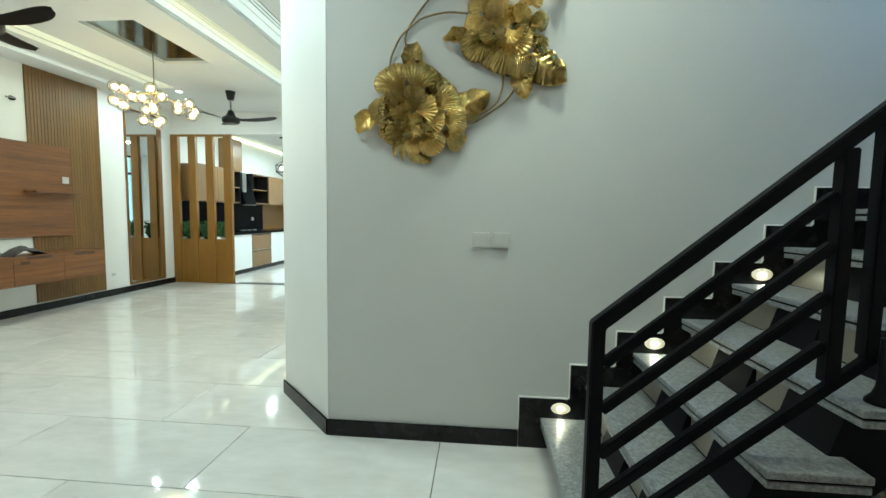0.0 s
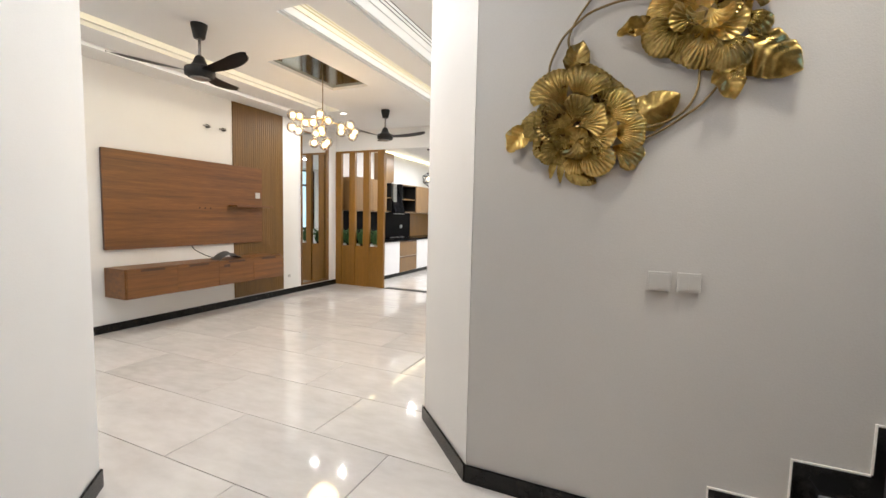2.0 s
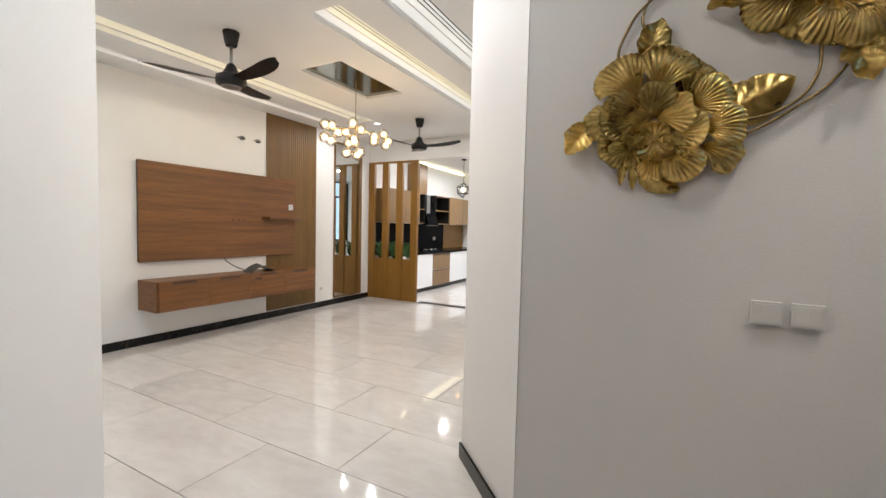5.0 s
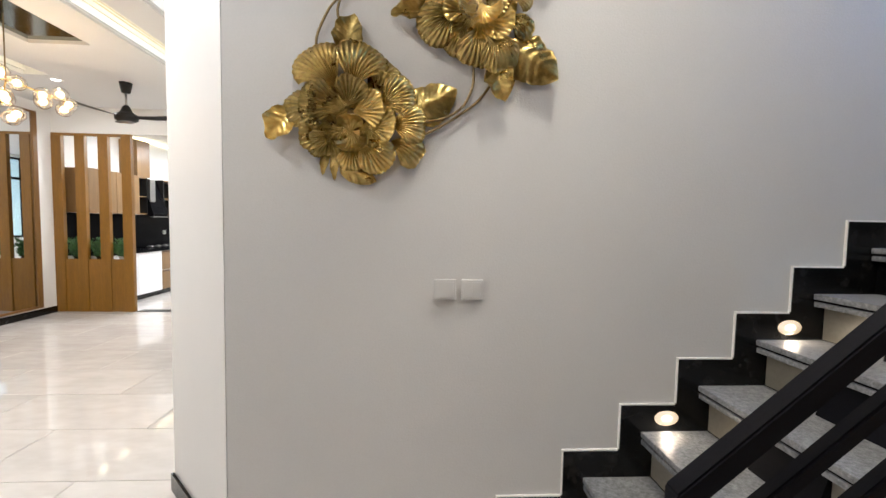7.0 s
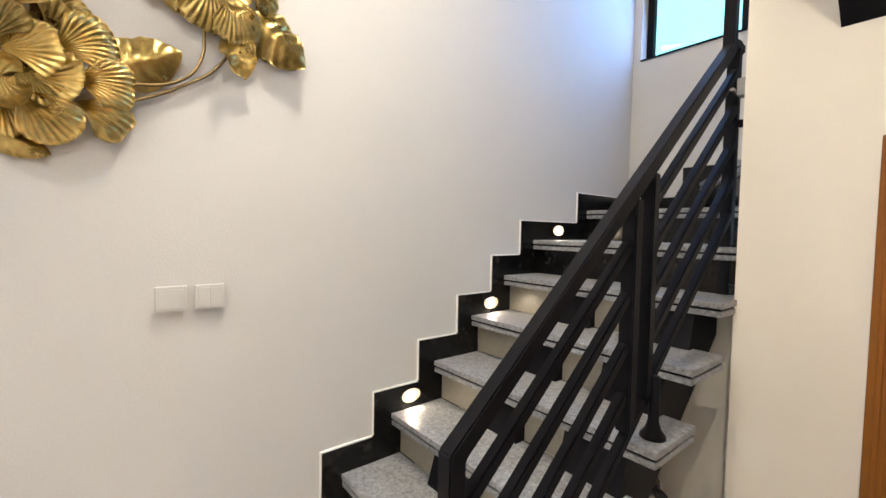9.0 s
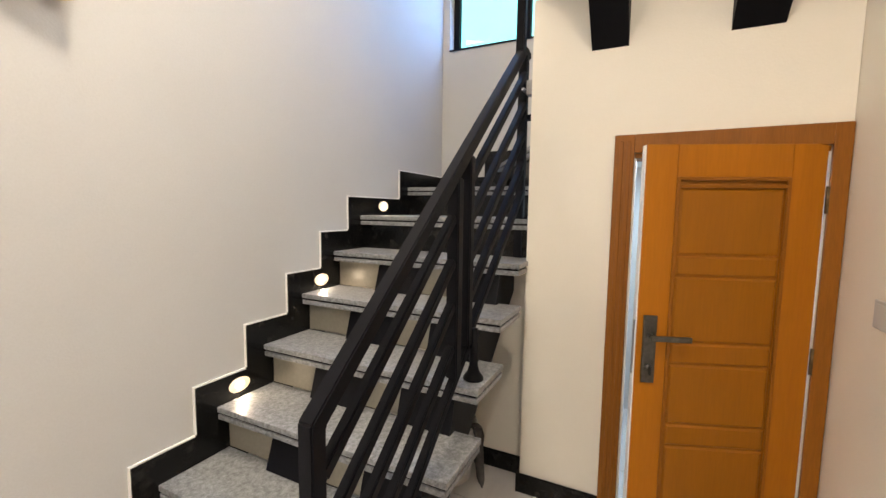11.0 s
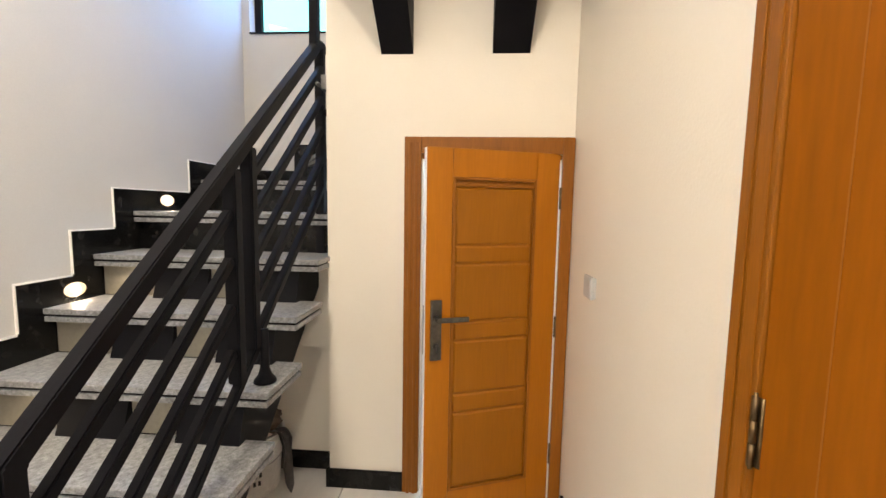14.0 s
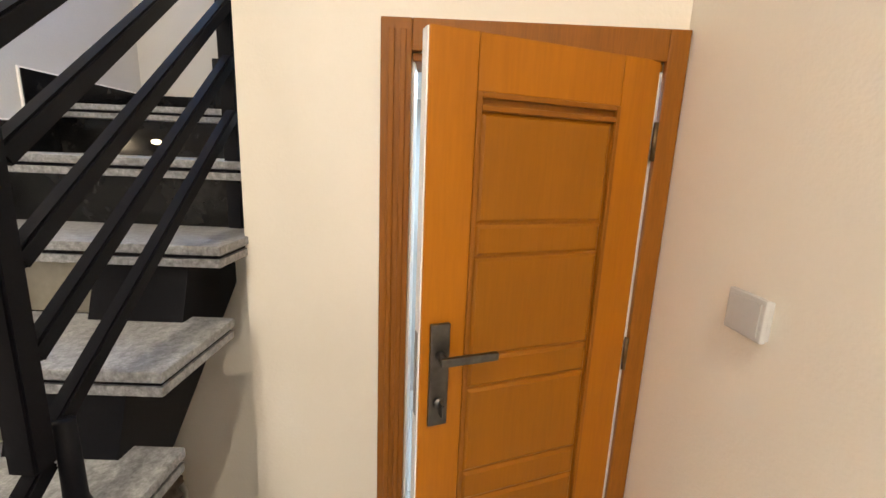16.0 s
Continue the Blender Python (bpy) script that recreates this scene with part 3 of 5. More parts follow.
def frustum(bm, y0, y1, z0, z1, x, dx, inset):
    """Raised field on a leaf: sloping edges, flat top."""
    lo = [bm.verts.new((x, a, b)) for a, b in ((y0, z0), (y1, z0), (y1, z1), (y0, z1))]
    hi = [bm.verts.new((x - dx, a, b)) for a, b in ((y0 + inset, z0 + inset), (y1 - inset, z0 + inset), (y1 - inset, z1 - inset), (y0 + inset, z1 - inset))]
    bm.faces.new(hi)
    for i in range(4):
        bm.faces.new((lo[i], lo[(i + 1) % 4], hi[(i + 1) % 4], hi[i]))
    bm.faces.new(lo[::-1])
    bmesh.ops.recalc_face_normals(bm, faces=bm.faces)


part("core", one_box(0.008, LT - 0.008, 0.02, LW - 0.02, 0.02, LH - 0.01), M_FRAMEW, wd)
part("lipping", one_box(0.003, LT - 0.003, LW + 0.0002, LW + 0.004, 0.01, LH - 0.003), M_BEAD, wd, "pale unpainted leaf edge")
for nm, a in (("stile", (0, STILE, 0.008, LH)), ("stile", (LW - STILE, LW, 0.008, LH)), ("rail", (STILE + 0.001, LW - STILE - 0.001, LH - 0.122, LH)), ("rail", (STILE + 0.001, LW - STILE - 0.001, 0.008, 0.14))):
    part(nm, one_box(0, LT, *a, bevel=0.003), M_DOORW, wd)
zs = [(0.155, 0.51), (0.516, 0.60), (0.606, 0.848), (0.854, 0.935), (0.941, 1.198), (1.204, 1.28), (1.286, 1.538)]
for z0, z1 in zs:
    pb = bmesh.new()
    frustum(pb, STILE + 0.018, LW - STILE - 0.018, z0, z1, 0.0078, 0.0055, 0.008)
    part("panel", pb, M_FIELD, wd)
for nm, a in (("bead", (STILE, STILE + 0.013, 0.14, LH - 0.122)), ("bead", (LW - STILE - 0.013, LW - STILE, 0.14, LH - 0.122)), ("bead", (STILE + 0.013, LW - STILE - 0.013, LH - 0.135, LH - 0.122)),
              ("bead", (STILE + 0.013, LW - STILE - 0.013, LH - 0.163, LH - 0.150)), ("bead", (STILE + 0.013, LW - STILE - 0.013, 0.14, 0.153))):
    part(nm, one_box(-0.004, 0.0076, *a, bevel=0.003), M_FRAMEW, wd)
plate = part("lock_plate", one_box(-0.012, -0.0003, LW - 0.072, LW - 0.022, 0.775, 1.045, bevel=0.003), M_LOCK, wd, "dark steel lock plate")
lv = bmesh.new()
tube(lv, (-0.0125, LW - 0.047, 0.965), (-0.05, LW - 0.047, 0.965), 0.011)
part("spindle", lv, M_LOCK, plate, smooth=True)
part("lever", one_box(-0.058, -0.044, LW - 0.185, LW - 0.035, 0.954, 0.976, bevel=0.005), M_LOCK, plate)
lv = bmesh.new()
tube(lv, (-0.0125, LW - 0.047, 0.84), (-0.022, LW - 0.047, 0.84), 0.014)
part("key_cylinder", lv, M_LOCK, plate, smooth=True)
part("key", one_box(-0.05, -0.0225, LW - 0.05, LW - 0.044, 0.815, 0.85, bevel=0.002), M_LOCK, plate)
part("edge_lock", one_box(0.010, 0.028, LW + 0.0042, LW + 0.006, 0.80, 1.02), M_STEEL, wd)
for z in (0.25, 0.89, 1.50):
    hb = bmesh.new()
    tube(hb, (-0.006, -0.006, z - 0.05), (-0.006, -0.006, z + 0.05), 0.007)
    part("hinge", hb, M_BRASS, wd, "dull brass hinge", True)


def switch(name, label, at, rz, w=0.09, h=0.085, rockers=1):
    s = thing(name, label, "switch", at, rz=rz)
    part("back_box", one_box(-w / 2 + 0.004, w / 2 - 0.004, -0.008, 0, -h / 2 + 0.004, h / 2 - 0.004), M_PLATE, s)
    part("plate", one_box(-w / 2, w / 2, -0.020, -0.0082, -h / 2, h / 2, bevel=0.003), M_PLATE, s)
    for k in range(rockers):
        a = -w / 2 + 0.008 + k * (w - 0.016) / rockers
        part("rocker", one_box(a + 0.001, a + (w - 0.016) / rockers - 0.001, -0.0225, -0.0202, -h / 2 + 0.010, h / 2 - 0.010, bevel=0.0008), M_PLATE, s)
    return s


switch("wall_switch", "square pale switch plate on the grey wall", (0.896, -0.0005, 1.204), 0)
switch("wall_switch", "square pale switch plate with two rockers on the grey wall", (1.010, -0.0005, 1.204), 0, rockers=2)
switch("wall_switch", "square white switch plate on the cream wall beside the door", (2.275, FRONT - 0.0015, 1.155), 180, w=0.10)

# ---- staircase ----
RISE, RUN, WIDTH = 0.203, 0.2485, 1.11
WX, WY = 2.93, -1.046
stairs = thing("staircase", "open staircase of grey granite treads on black steel beams", "staircase", (0, 0, 0))
nose = [1.262 + RUN * n for n in range(7)] + [3.318]
tread_z = [0.185 + RISE * n for n in range(8)]


def tread(x0, x1, y0, y1, z):
    tb = part("tread", one_box(x0, x1, y0, y1, z - 0.024, z, bevel=0.004), M_GRANITE, stairs)
    part("joint", one_box(x0 + 0.010, x1 - 0.004, y0 + 0.010, y1, z - 0.034, z - 0.0242), M_METAL, tb)
    part("lower_slab", one_box(x0 + 0.004, x1 - 0.002, y0 + 0.004, y1, z - 0.056, z - 0.0342, bevel=0.003), M_GRANITE, tb, "grey granite under-slab")
    return tb


for n in range(8):
    back = nose[n] + 0.30 if n < 6 else (nose[7] + 0.04 if n == 6 else BACK - 0.004)
    tread(nose[n], back, -WIDTH if n < 6 else -1.095, -0.016, tread_z[n])
# winding treads round the corner
for k, (y0, y1) in enumerate(((-1.75, -1.40), (-2.26, -1.70)), 1):
    tread(DOORW + 0.16, BACK - 0.016, y0, y1, tread_z[7] + RISE * (k + 1))
    part("riser", one_box(2.98, BACK - 0.016, y1 - 0.03, y1 - 0.012, tread_z[7] + RISE * k + 0.001, tread_z[7] + RISE * (k + 1) - 0.057), M_BLACK_ST, stairs)
WZ = tread_z[7] + RISE
wind = part("tread", prism([(BACK - 0.016, -0.51), (WX, WY), (WX, -1.45), (BACK - 0.016, -1.45)], WZ - 0.024, WZ), M_GRANITE, stairs)
part("joint", prism([(BACK - 0.016, -0.52), (WX + 0.01, WY - 0.01), (WX + 0.01, -1.44), (BACK - 0.016, -1.44)], WZ - 0.034, WZ - 0.0242), M_METAL, wind)
part("lower_slab", prism([(BACK - 0.016, -0.513), (WX + 0.002, WY - 0.003), (WX + 0.002, -1.45), (BACK - 0.016, -1.45)], WZ - 0.056, WZ - 0.0342), M_GRANITE, wind, "grey granite under-slab")
part("riser", prism([(BACK - 0.016, -0.55), (WX, WY - 0.04), (WX, WY - 0.055), (BACK - 0.016, -0.565)], tread_z[7] + 0.001, WZ - 0.057), M_BLACK_ST, stairs)
# beams under the flight
for ya, yb in ((-0.56, -0.30), (-1.0, -0.76)):
    b = bmesh.new()
    prof = [(1.24, 0.0)]
    for n in range(6):
        prof += [(nose[n] + 0.05, tread_z[n] - 0.058), (nose[n] + 0.235, tread_z[n] - 0.058)] if n else [(nose[0] + 0.05, 0.0), (nose[0] + 0.05, tread_z[0] - 0.058), (nose[0] + 0.235, tread_z[0] - 0.058)]
    prof = prof[1:] + [(2.80, tread_z[5] - 0.058), (2.80, 1.02), (1.62, 0.0)]
    va = [b.verts.new((x, ya, z)) for x, z in prof]
    vb = [b.verts.new((x, yb, z)) for x, z in prof]
    b.faces.new(va), b.faces.new(vb[::-1])
    for i in range(len(prof)):
        j = (i + 1) % len(prof)
        b.faces.new((va[i], vb[i], vb[j], va[j]))
    bmesh.ops.recalc_face_normals(b, faces=b.faces)
    part("stringer", b, M_METAL, stairs, "black steel stepped beam")
for n in (6, 7):
    part("riser", one_box(nose[n] + 0.035, nose[n] + 0.05, -1.09, -0.016, tread_z[n - 1] + 0.001, tread_z[n] - 0.057), M_BLACK_ST, stairs)
for n in range(1, 6):
    for ya, yb in ((-0.298, -0.016), (-0.758, -0.562)):
        part("riser", one_box(nose[n] + 0.055, nose[n] + 0.067, ya, yb, tread_z[n - 1] + 0.001, tread_z[n] - 0.057), M_RISER, stairs)
part("landing_slab", one_box(2.96, BACK - 0.005, -1.09, -0.02, 1.20, tread_z[6] - 0.06), M_CREAM, stairs)
# stepped skirting on the grey wall, with a white sealant line on its edge
skx = [1.140, 1.424, 1.671, 1.918, 2.166, 2.412, 2.648, 3.222]
for n in range(8):
    x1 = skx[n + 1] if n < 7 else BACK
    top = tread_z[n] + 0.113
    low = 0.0 if n == 0 else tread_z[n - 1] + 0.113 - 0.20
    low = max(0.0, low)
    part("skirting", one_box(skx[n], x1 + 0.02 if n < 7 else x1 - 0.002, -0.0135 - 0.0002 * (n % 2), -0.001, low, top), M_BLACK_ST, stairs)
    part("sealant", one_box(skx[n] - 0.006, x1 - 0.0062, -0.010, -0.001, top, top + 0.007), M_BEAD, stairs)
    part("sealant", one_box(skx[n] - 0.0062, skx[n] - 0.0002, -0.010, -0.001, (tread_z[n - 1] + 0.121) if n else 0.108, top - 0.0002), M_BEAD, stairs)
for k, (y1, z) in enumerate(((-0.02, tread_z[7]), (-0.40, tread_z[7] + RISE), (-1.38, tread_z[7] + 2 * RISE))):
    y0 = (-0.398, -1.37, -1.69)[k]
    part("skirting", one_box(BACK - 0.0135, BACK - 0.001, y0, y1, z - (0.2 if k else 0.1), z + 0.113), M_BLACK_ST, stairs)

# upper flight's beams come out of the wall over the small door
upper = thing("upper_flight", "upper stair flight on two black steel beams", "staircase", (0, 0, 0))
for ya, yb in ((-1.515, -1.365), (-2.05, -1.88)):
    b = bmesh.new()
    s = RISE / RUN
    prof = [(DOORW - 0.001, 2.155), (DOORW - 0.001, 2.40), (1.25, 2.40 + s * (DOORW - 1.25)), (1.25, 2.155 + s * (DOORW - 1.25))]
    va = [b.verts.new((x, ya, z)) for x, z in prof]
    vb = [b.verts.new((x, yb, z)) for x, z in prof]
    b.faces.new(va), b.faces.new(vb[::-1])
    for i in range(4):
        j = (i + 1) % 4
        b.faces.new((va[i], vb[i], vb[j], va[j]))
    bmesh.ops.recalc_face_normals(b, faces=b.faces)
    part("stringer", b, M_METAL, upper)
for k in range(6):
    x = DOORW + 0.10 - RUN * k
    part("tread", one_box(x - 0.30, x, -2.26, -1.12, 2.47 + RISE * k, 2.52 + RISE * k, bevel=0.004), M_GRANITE, upper)
    part("bracket", one_box(x - 0.27, x - 0.03, -1.50, -1.38, 2.30 + RISE * k, 2.469 + RISE * k), M_METAL, upper)
    part("bracket", one_box(x - 0.27, x - 0.03, -2.03, -1.90, 2.30 + RISE * k, 2.469 + RISE * k), M_METAL, upper)

# step lights set in the skirting
bm = bmesh.new()
lathe(bm, (0, 0, 0), [(0.028, 0.0), (0.030, 0.006), (0.022, 0.011), (0.008, 0.013)], 24)
bmesh.ops.rotate(bm, verts=bm.verts, matrix=Matrix.Rotation(radians(90), 3, "X"))
SL = mesh_of("lens", bm, M_STEP, True)
# wider glowing ring: the lights' soft halo made as a solid shape
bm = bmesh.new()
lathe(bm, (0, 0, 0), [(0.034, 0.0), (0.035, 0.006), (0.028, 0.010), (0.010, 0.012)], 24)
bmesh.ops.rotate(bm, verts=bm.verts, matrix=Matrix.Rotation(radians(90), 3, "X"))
HALO_RING = mesh_of("diffuser_or_halo", bm, M_HALO, True)
for x, z in ((1.375, 0.245), (1.872, 0.648), (2.406, 1.050), (3.008, 1.463)):
    st = thing("step_light", "small glowing oval step light set in black skirting", "step light", (x, -0.0138, z), group="step lights")
    share("diffuser_or_halo", HALO_RING, st, Matrix.Diagonal((1.55, 0.5, 0.95, 1)))
    share("lens", SL, st, Matrix.Diagonal((0.85, 1.15, 0.52, 1)))
    area("step_beam", (x, -0.03, z - 0.012), (x, -0.30, z - 0.25), 0.04, 0.3, WARM)
st = thing("step_light", "small round light spot in the black riser", "step light", (3.352, -0.425, 1.463), group="step lights", rz=-90)
share("lens", SL, st, Matrix.Diagonal((0.75, 1, 0.38, 1)))

# ---- railing ----
rail = thing("stair_railing", "black square-tube steel stair railing", "railing", (0, 0, 0))
RY, SL_ = -1.03, 0.841


def line_z(x, drop):
    return 1.005 + SL_ * (x - 1.278) - drop


def add_bar(name, p, q, w, h, label=""):
    b = bmesh.new()
    bar(b, p, q, w, h)
    return part(name, b, M_METAL, rail, label)


NX, PX, QX, UX = 1.270, 1.965, 2.068, 2.80
def mitred(points, w, h):
    """Square tube bent in the plane of the flight, with mitred corners; points are (x, z)."""
    b = bmesh.new()
    pts = [Vector((x, z)) for x, z in points]
    rings = []
    for i, p in enumerate(pts):
        d0 = (p - pts[i - 1]).normalized() if i else (pts[1] - p).normalized()
        d1 = (pts[i + 1] - p).normalized() if i + 1 < len(pts) else d0
        n0, n1 = Vector((-d0.y, d0.x)), Vector((-d1.y, d1.x))
        m = (n0 + n1).normalized()
        m *= (h / 2) / max(0.3, m.dot(n0))
        rings.append([b.verts.new((p.x + s * m.x, RY + t * w / 2, p.y + s * m.y)) for s, t in ((-1, -1), (1, -1), (1, 1), (-1, 1))])
    for r, q in zip(rings, rings[1:]):
        for i in range(4):
            b.faces.new((r[i], r[(i + 1) % 4], q[(i + 1) % 4], q[i]))
    b.faces.new(rings[0][::-1]), b.faces.new(rings[-1])
    bmesh.ops.recalc_face_normals(b, faces=b.faces)
    bmesh.ops.bevel(b, geom=b.edges[:], offset=0.004, segments=2, affect="EDGES")
    return b


part("top_rail", mitred([(NX, tread_z[0] + 0.001), (NX, line_z(NX, 0)), (UX - 0.10, line_z(UX - 0.10, 0)), (UX - 0.085, 3.9)], 0.042, 0.044), M_METAL, rail)
for k in range(5):
    d = 0.147 + 0.152 * k
    end = PX - 0.02 if k < 4 else QX + 0.019
    add_bar("rail", (NX + 0.022, RY, line_z(NX + 0.022, d)), (end, RY, line_z(end, d)), 0.030, 0.032)
    d -= 0.012 + 0.004 * k
    low = QX + 0.022 if k < 4 else QX + 0.036
    add_bar("rail", (low, RY, line_z(low, d)), (UX - 0.022, RY, line_z(UX - 0.022, d)), 0.030, 0.032)
add_bar("post", (PX, RY - 0.001, line_z(PX, 0.735)), (PX, RY - 0.001, line_z(PX, 0.028)), 0.042, 0.045)
add_bar("post", (QX, RY - 0.001, line_z(QX, 0.735)), (QX, RY - 0.001, line_z(QX, 0.028)), 0.038, 0.045)
b = bmesh.new()
lathe(b, (QX + 0.036, RY - 0.024, tread_z[3]), [(0.040, 0.001), (0.039, 0.010), (0.024, 0.030), (0.017, 0.055), (0.015, 0.20)])
part("post_base", b, M_METAL, rail, "flared round post foot", True)
add_bar("upper_post", (UX, RY + 0.012, 1.16), (UX, RY + 0.012, line_z(UX, 0.02)), 0.044, 0.044)
add_bar("cross_piece", (UX - 0.07, RY + 0.004, line_z(UX, 0.045)), (UX + 0.05, RY + 0.004, line_z(UX, 0.045)), 0.030, 0.036)
add_bar("wall_tie", (UX, RY - 0.011, 1.92), (UX, -1.099, 1.92), 0.025, 0.03)
add_bar("wall_tie", (UX, RY - 0.011, 1.40), (UX, -1.099, 1.40), 0.025, 0.03)
latch = thing("wall_bracket", "small steel bracket on the wall edge", "bracket", (DOORW + 0.03, -1.099, 2.02))
part("plate", one_box(-0.02, 0.03, 0, 0.03, -0.02, 0.05, bevel=0.004), M_STEEL, latch)
part("pin", one_box(-0.05, 0.01, 0.031, 0.045, -0.004, 0.008, bevel=0.002), M_STEEL, latch)

# ---- clutter under the stairs ----
BX, BY = 2.62, -0.70
def lumpy(bm, sx, sy, sz, rough, seed, flat=0.0, power=0.55):
    """Soft filled shape: a rounded block with dents, resting on z = 0."""
    bmesh.ops.create_icosphere(bm, subdivisions=4, radius=1.0)
    for v in bm.verts:
        d = v.co.normalized()
        d = Vector([math.copysign(abs(c) ** power, c) for c in d])
        w = 1 + rough * noise.fractal(d * 2.2 + Vector((seed, 0, 0)), 1.0, 2.0, 4)
        v.co = Vector((d.x * sx * w, d.y * sy * w, max(flat, (d.z * w + 0.93) * sz)))


# bucket shape made up in place of a white bag with dark print
pail = thing("bag_stand_in", "dusty white bucket shape standing in for a white bag with dark print under the stairs", "bucket", (BX, BY, 0))
b = bmesh.new()
lathe(b, (0, 0, 0), [(0.02, 0.004), (0.128, 0.001), (0.136, 0.006), (0.138, 0.02), (0.153, 0.30), (0.161, 0.302), (0.161, 0.318), (0.155, 0.320), (0.158, 0.352), (0.166, 0.356), (0.164, 0.366), (0.152, 0.364), (0.148, 0.30), (0.132, 0.02), (0.01, 0.012)], 48)
bmesh.ops.scale(b, vec=(1, 1, 0.84), verts=b.verts)
part("body", b, M_CRATE, pail, smooth=True)
b = bmesh.new()
sweep(b, [(0.163 * math.cos(a), 0.163 * math.sin(a), 0.28 - 0.10 * math.sin((a - 2.6) / 3.1416 * 3.1416)) for a in [2.6 + 3.1416 * k / 16 for k in range(17)]], 0.003)
part("handle", b, M_STEEL, pail, "thin wire handle", True)
for k in range(4):
    for j in range(2):
        a = radians(214 + 9 * j + 2 * (k % 2))
        r = 0.1395 + 0.0535 * (0.10 + 0.042 * k - 0.02)
        bmk = one_box(-0.006, 0.006, -0.002, 0.0005, -0.012, 0.012, bevel=0.0005)
        mk = part("printed_mark", bmk, M_DARK, pail)
        mk.matrix_local = pose(r * math.cos(a), r * math.sin(a), 0.09 + 0.042 * k) @ pose(0, 0, 0, 0, 0, math.degrees(a) + 90)
rag = thing("jute_cloth", "crumpled brown jute cloth lying in the bucket", "cloth", (BX - 0.01, BY - 0.02, 0.295))
b = bmesh.new()
lumpy(b, 0.125, 0.12, 0.058, 0.34, 9.0, power=0.85)
part("fold", b, M_BROWN, rag, smooth=True)
wrag = thing("white_rag", "crumpled dusty white rag on the bucket rim", "rag", (BX - 0.11, BY - 0.07, 0.308))
b = bmesh.new()
lumpy(b, 0.06, 0.07, 0.022, 0.4, 4.0, power=0.8)
part("fold", b, M_CRATE, wrag, smooth=True)


def hanging(name, label, width, pts, material):
    """Strip of cloth that hangs over the rim down to the floor, with a soft fold."""
    t = thing(name, label, "cloth", (BX, BY, 0))
    b = bmesh.new()
    rows = []
    for i, (x, y, z) in enumerate(pts):
        w = width * (0.8 + 0.25 * math.sin(1.7 * i))
        rows.append([b.verts.new((x + 0.012 * math.sin(4 * v + i), y + w * v, z)) for v in (-0.5, -0.3, -0.1, 0.1, 0.3, 0.5)])
    for p, q in zip(rows, rows[1:]):
        for j in range(5):
            b.faces.new((p[j], p[j + 1], q[j + 1], q[j]))
    bmesh.ops.subdivide_edges(b, edges=b.edges[:], cuts=2, use_grid_fill=True, smooth=0.6)
    bmesh.ops.solidify(b, geom=b.faces[:], thickness=0.006)
    part("strip", b, material, t, smooth=True)


hanging("grey_strap", "dull grey cloth strap hanging from the bucket to the floor", 0.05,
        [(-0.02, -0.15, 0.316), (0.0, -0.176, 0.313), (0.02, -0.186, 0.26), (0.02, -0.185, 0.20), (0.01, -0.19, 0.10), (0.0, -0.20, 0.022), (-0.03, -0.215, 0.008)], M_CLOTH)
cab = thing("cable_coil", "thin black cable hanging over the bucket rim", "cable", (BX - 0.03, BY - 0.16, 0.0))
b = bmesh.new()
sweep(b, [(-0.05, 0.06, 0.322), (-0.01, 0.0, 0.322), (-0.012, -0.022, 0.29), (0.0, -0.03, 0.22), (-0.02, -0.028, 0.14)], 0.007)
part("cord", b, M_CABLE, cab, smooth=True)

# ---- gold flower sculpture on the grey wall ----
art = thing("flower_sculpture", "large gold metal flowers with ribbed petals on the grey wall", "wall art", (0, 0, 0))


def petal_mesh(length, spread, cup, ribs, lobes):
    """Pleated scallop petal: a ribbed fan that grows along +z from the origin and faces -y, with a rolled rim."""
    b = bmesh.new()
    nu, nv = 14, 8 * ribs
    half = radians(spread)
    grid = []
    for i in range(nu + 1):
        u = 0.05 + 0.95 * i / nu
        row = []
        for j in range(nv + 1):
            v = 2 * j / nv - 1
            a = half * v * (0.80 + 0.30 * u)
            scallop = 0.018 * abs(math.cos(ribs * math.pi * (v + 1) / 2)) * u ** 4
            r = length * u * (1 - 0.24 * abs(v) ** 3.2 + 0.03 * math.cos(2.1 * lobes * v + lobes) * u + scallop)
            wave = math.sin(ribs * math.pi * (v + 1))
            pleat = 0.022 * length * math.copysign(abs(wave) ** 0.8, wave) * min(1, 1.5 * u) * (1 - 0.35 * u ** 6)
            pleat *= min(1, 9.0 / ribs)
            roll = max(0.0, (u - 0.84) / 0.16)
            lift = cup * length * (math.sin(2.2 * u) - 0.81 * u) + 0.34 * length * abs(cup) * v * v * u - 0.085 * length * roll * roll
            ruffle = 0.035 * length * math.sin(4.3 * v + lobes) * u * u
            row.append(b.verts.new((r * math.sin(a), -lift + pleat + ruffle, r * math.cos(a))))
        grid.append(row)
    for i in range(nu):
        for j in range(nv):
            b.faces.new((grid[i][j], grid[i][j + 1], grid[i + 1][j + 1], grid[i + 1][j]))
    bmesh.ops.solidify(b, geom=b.faces[:], thickness=0.0016)
    return b


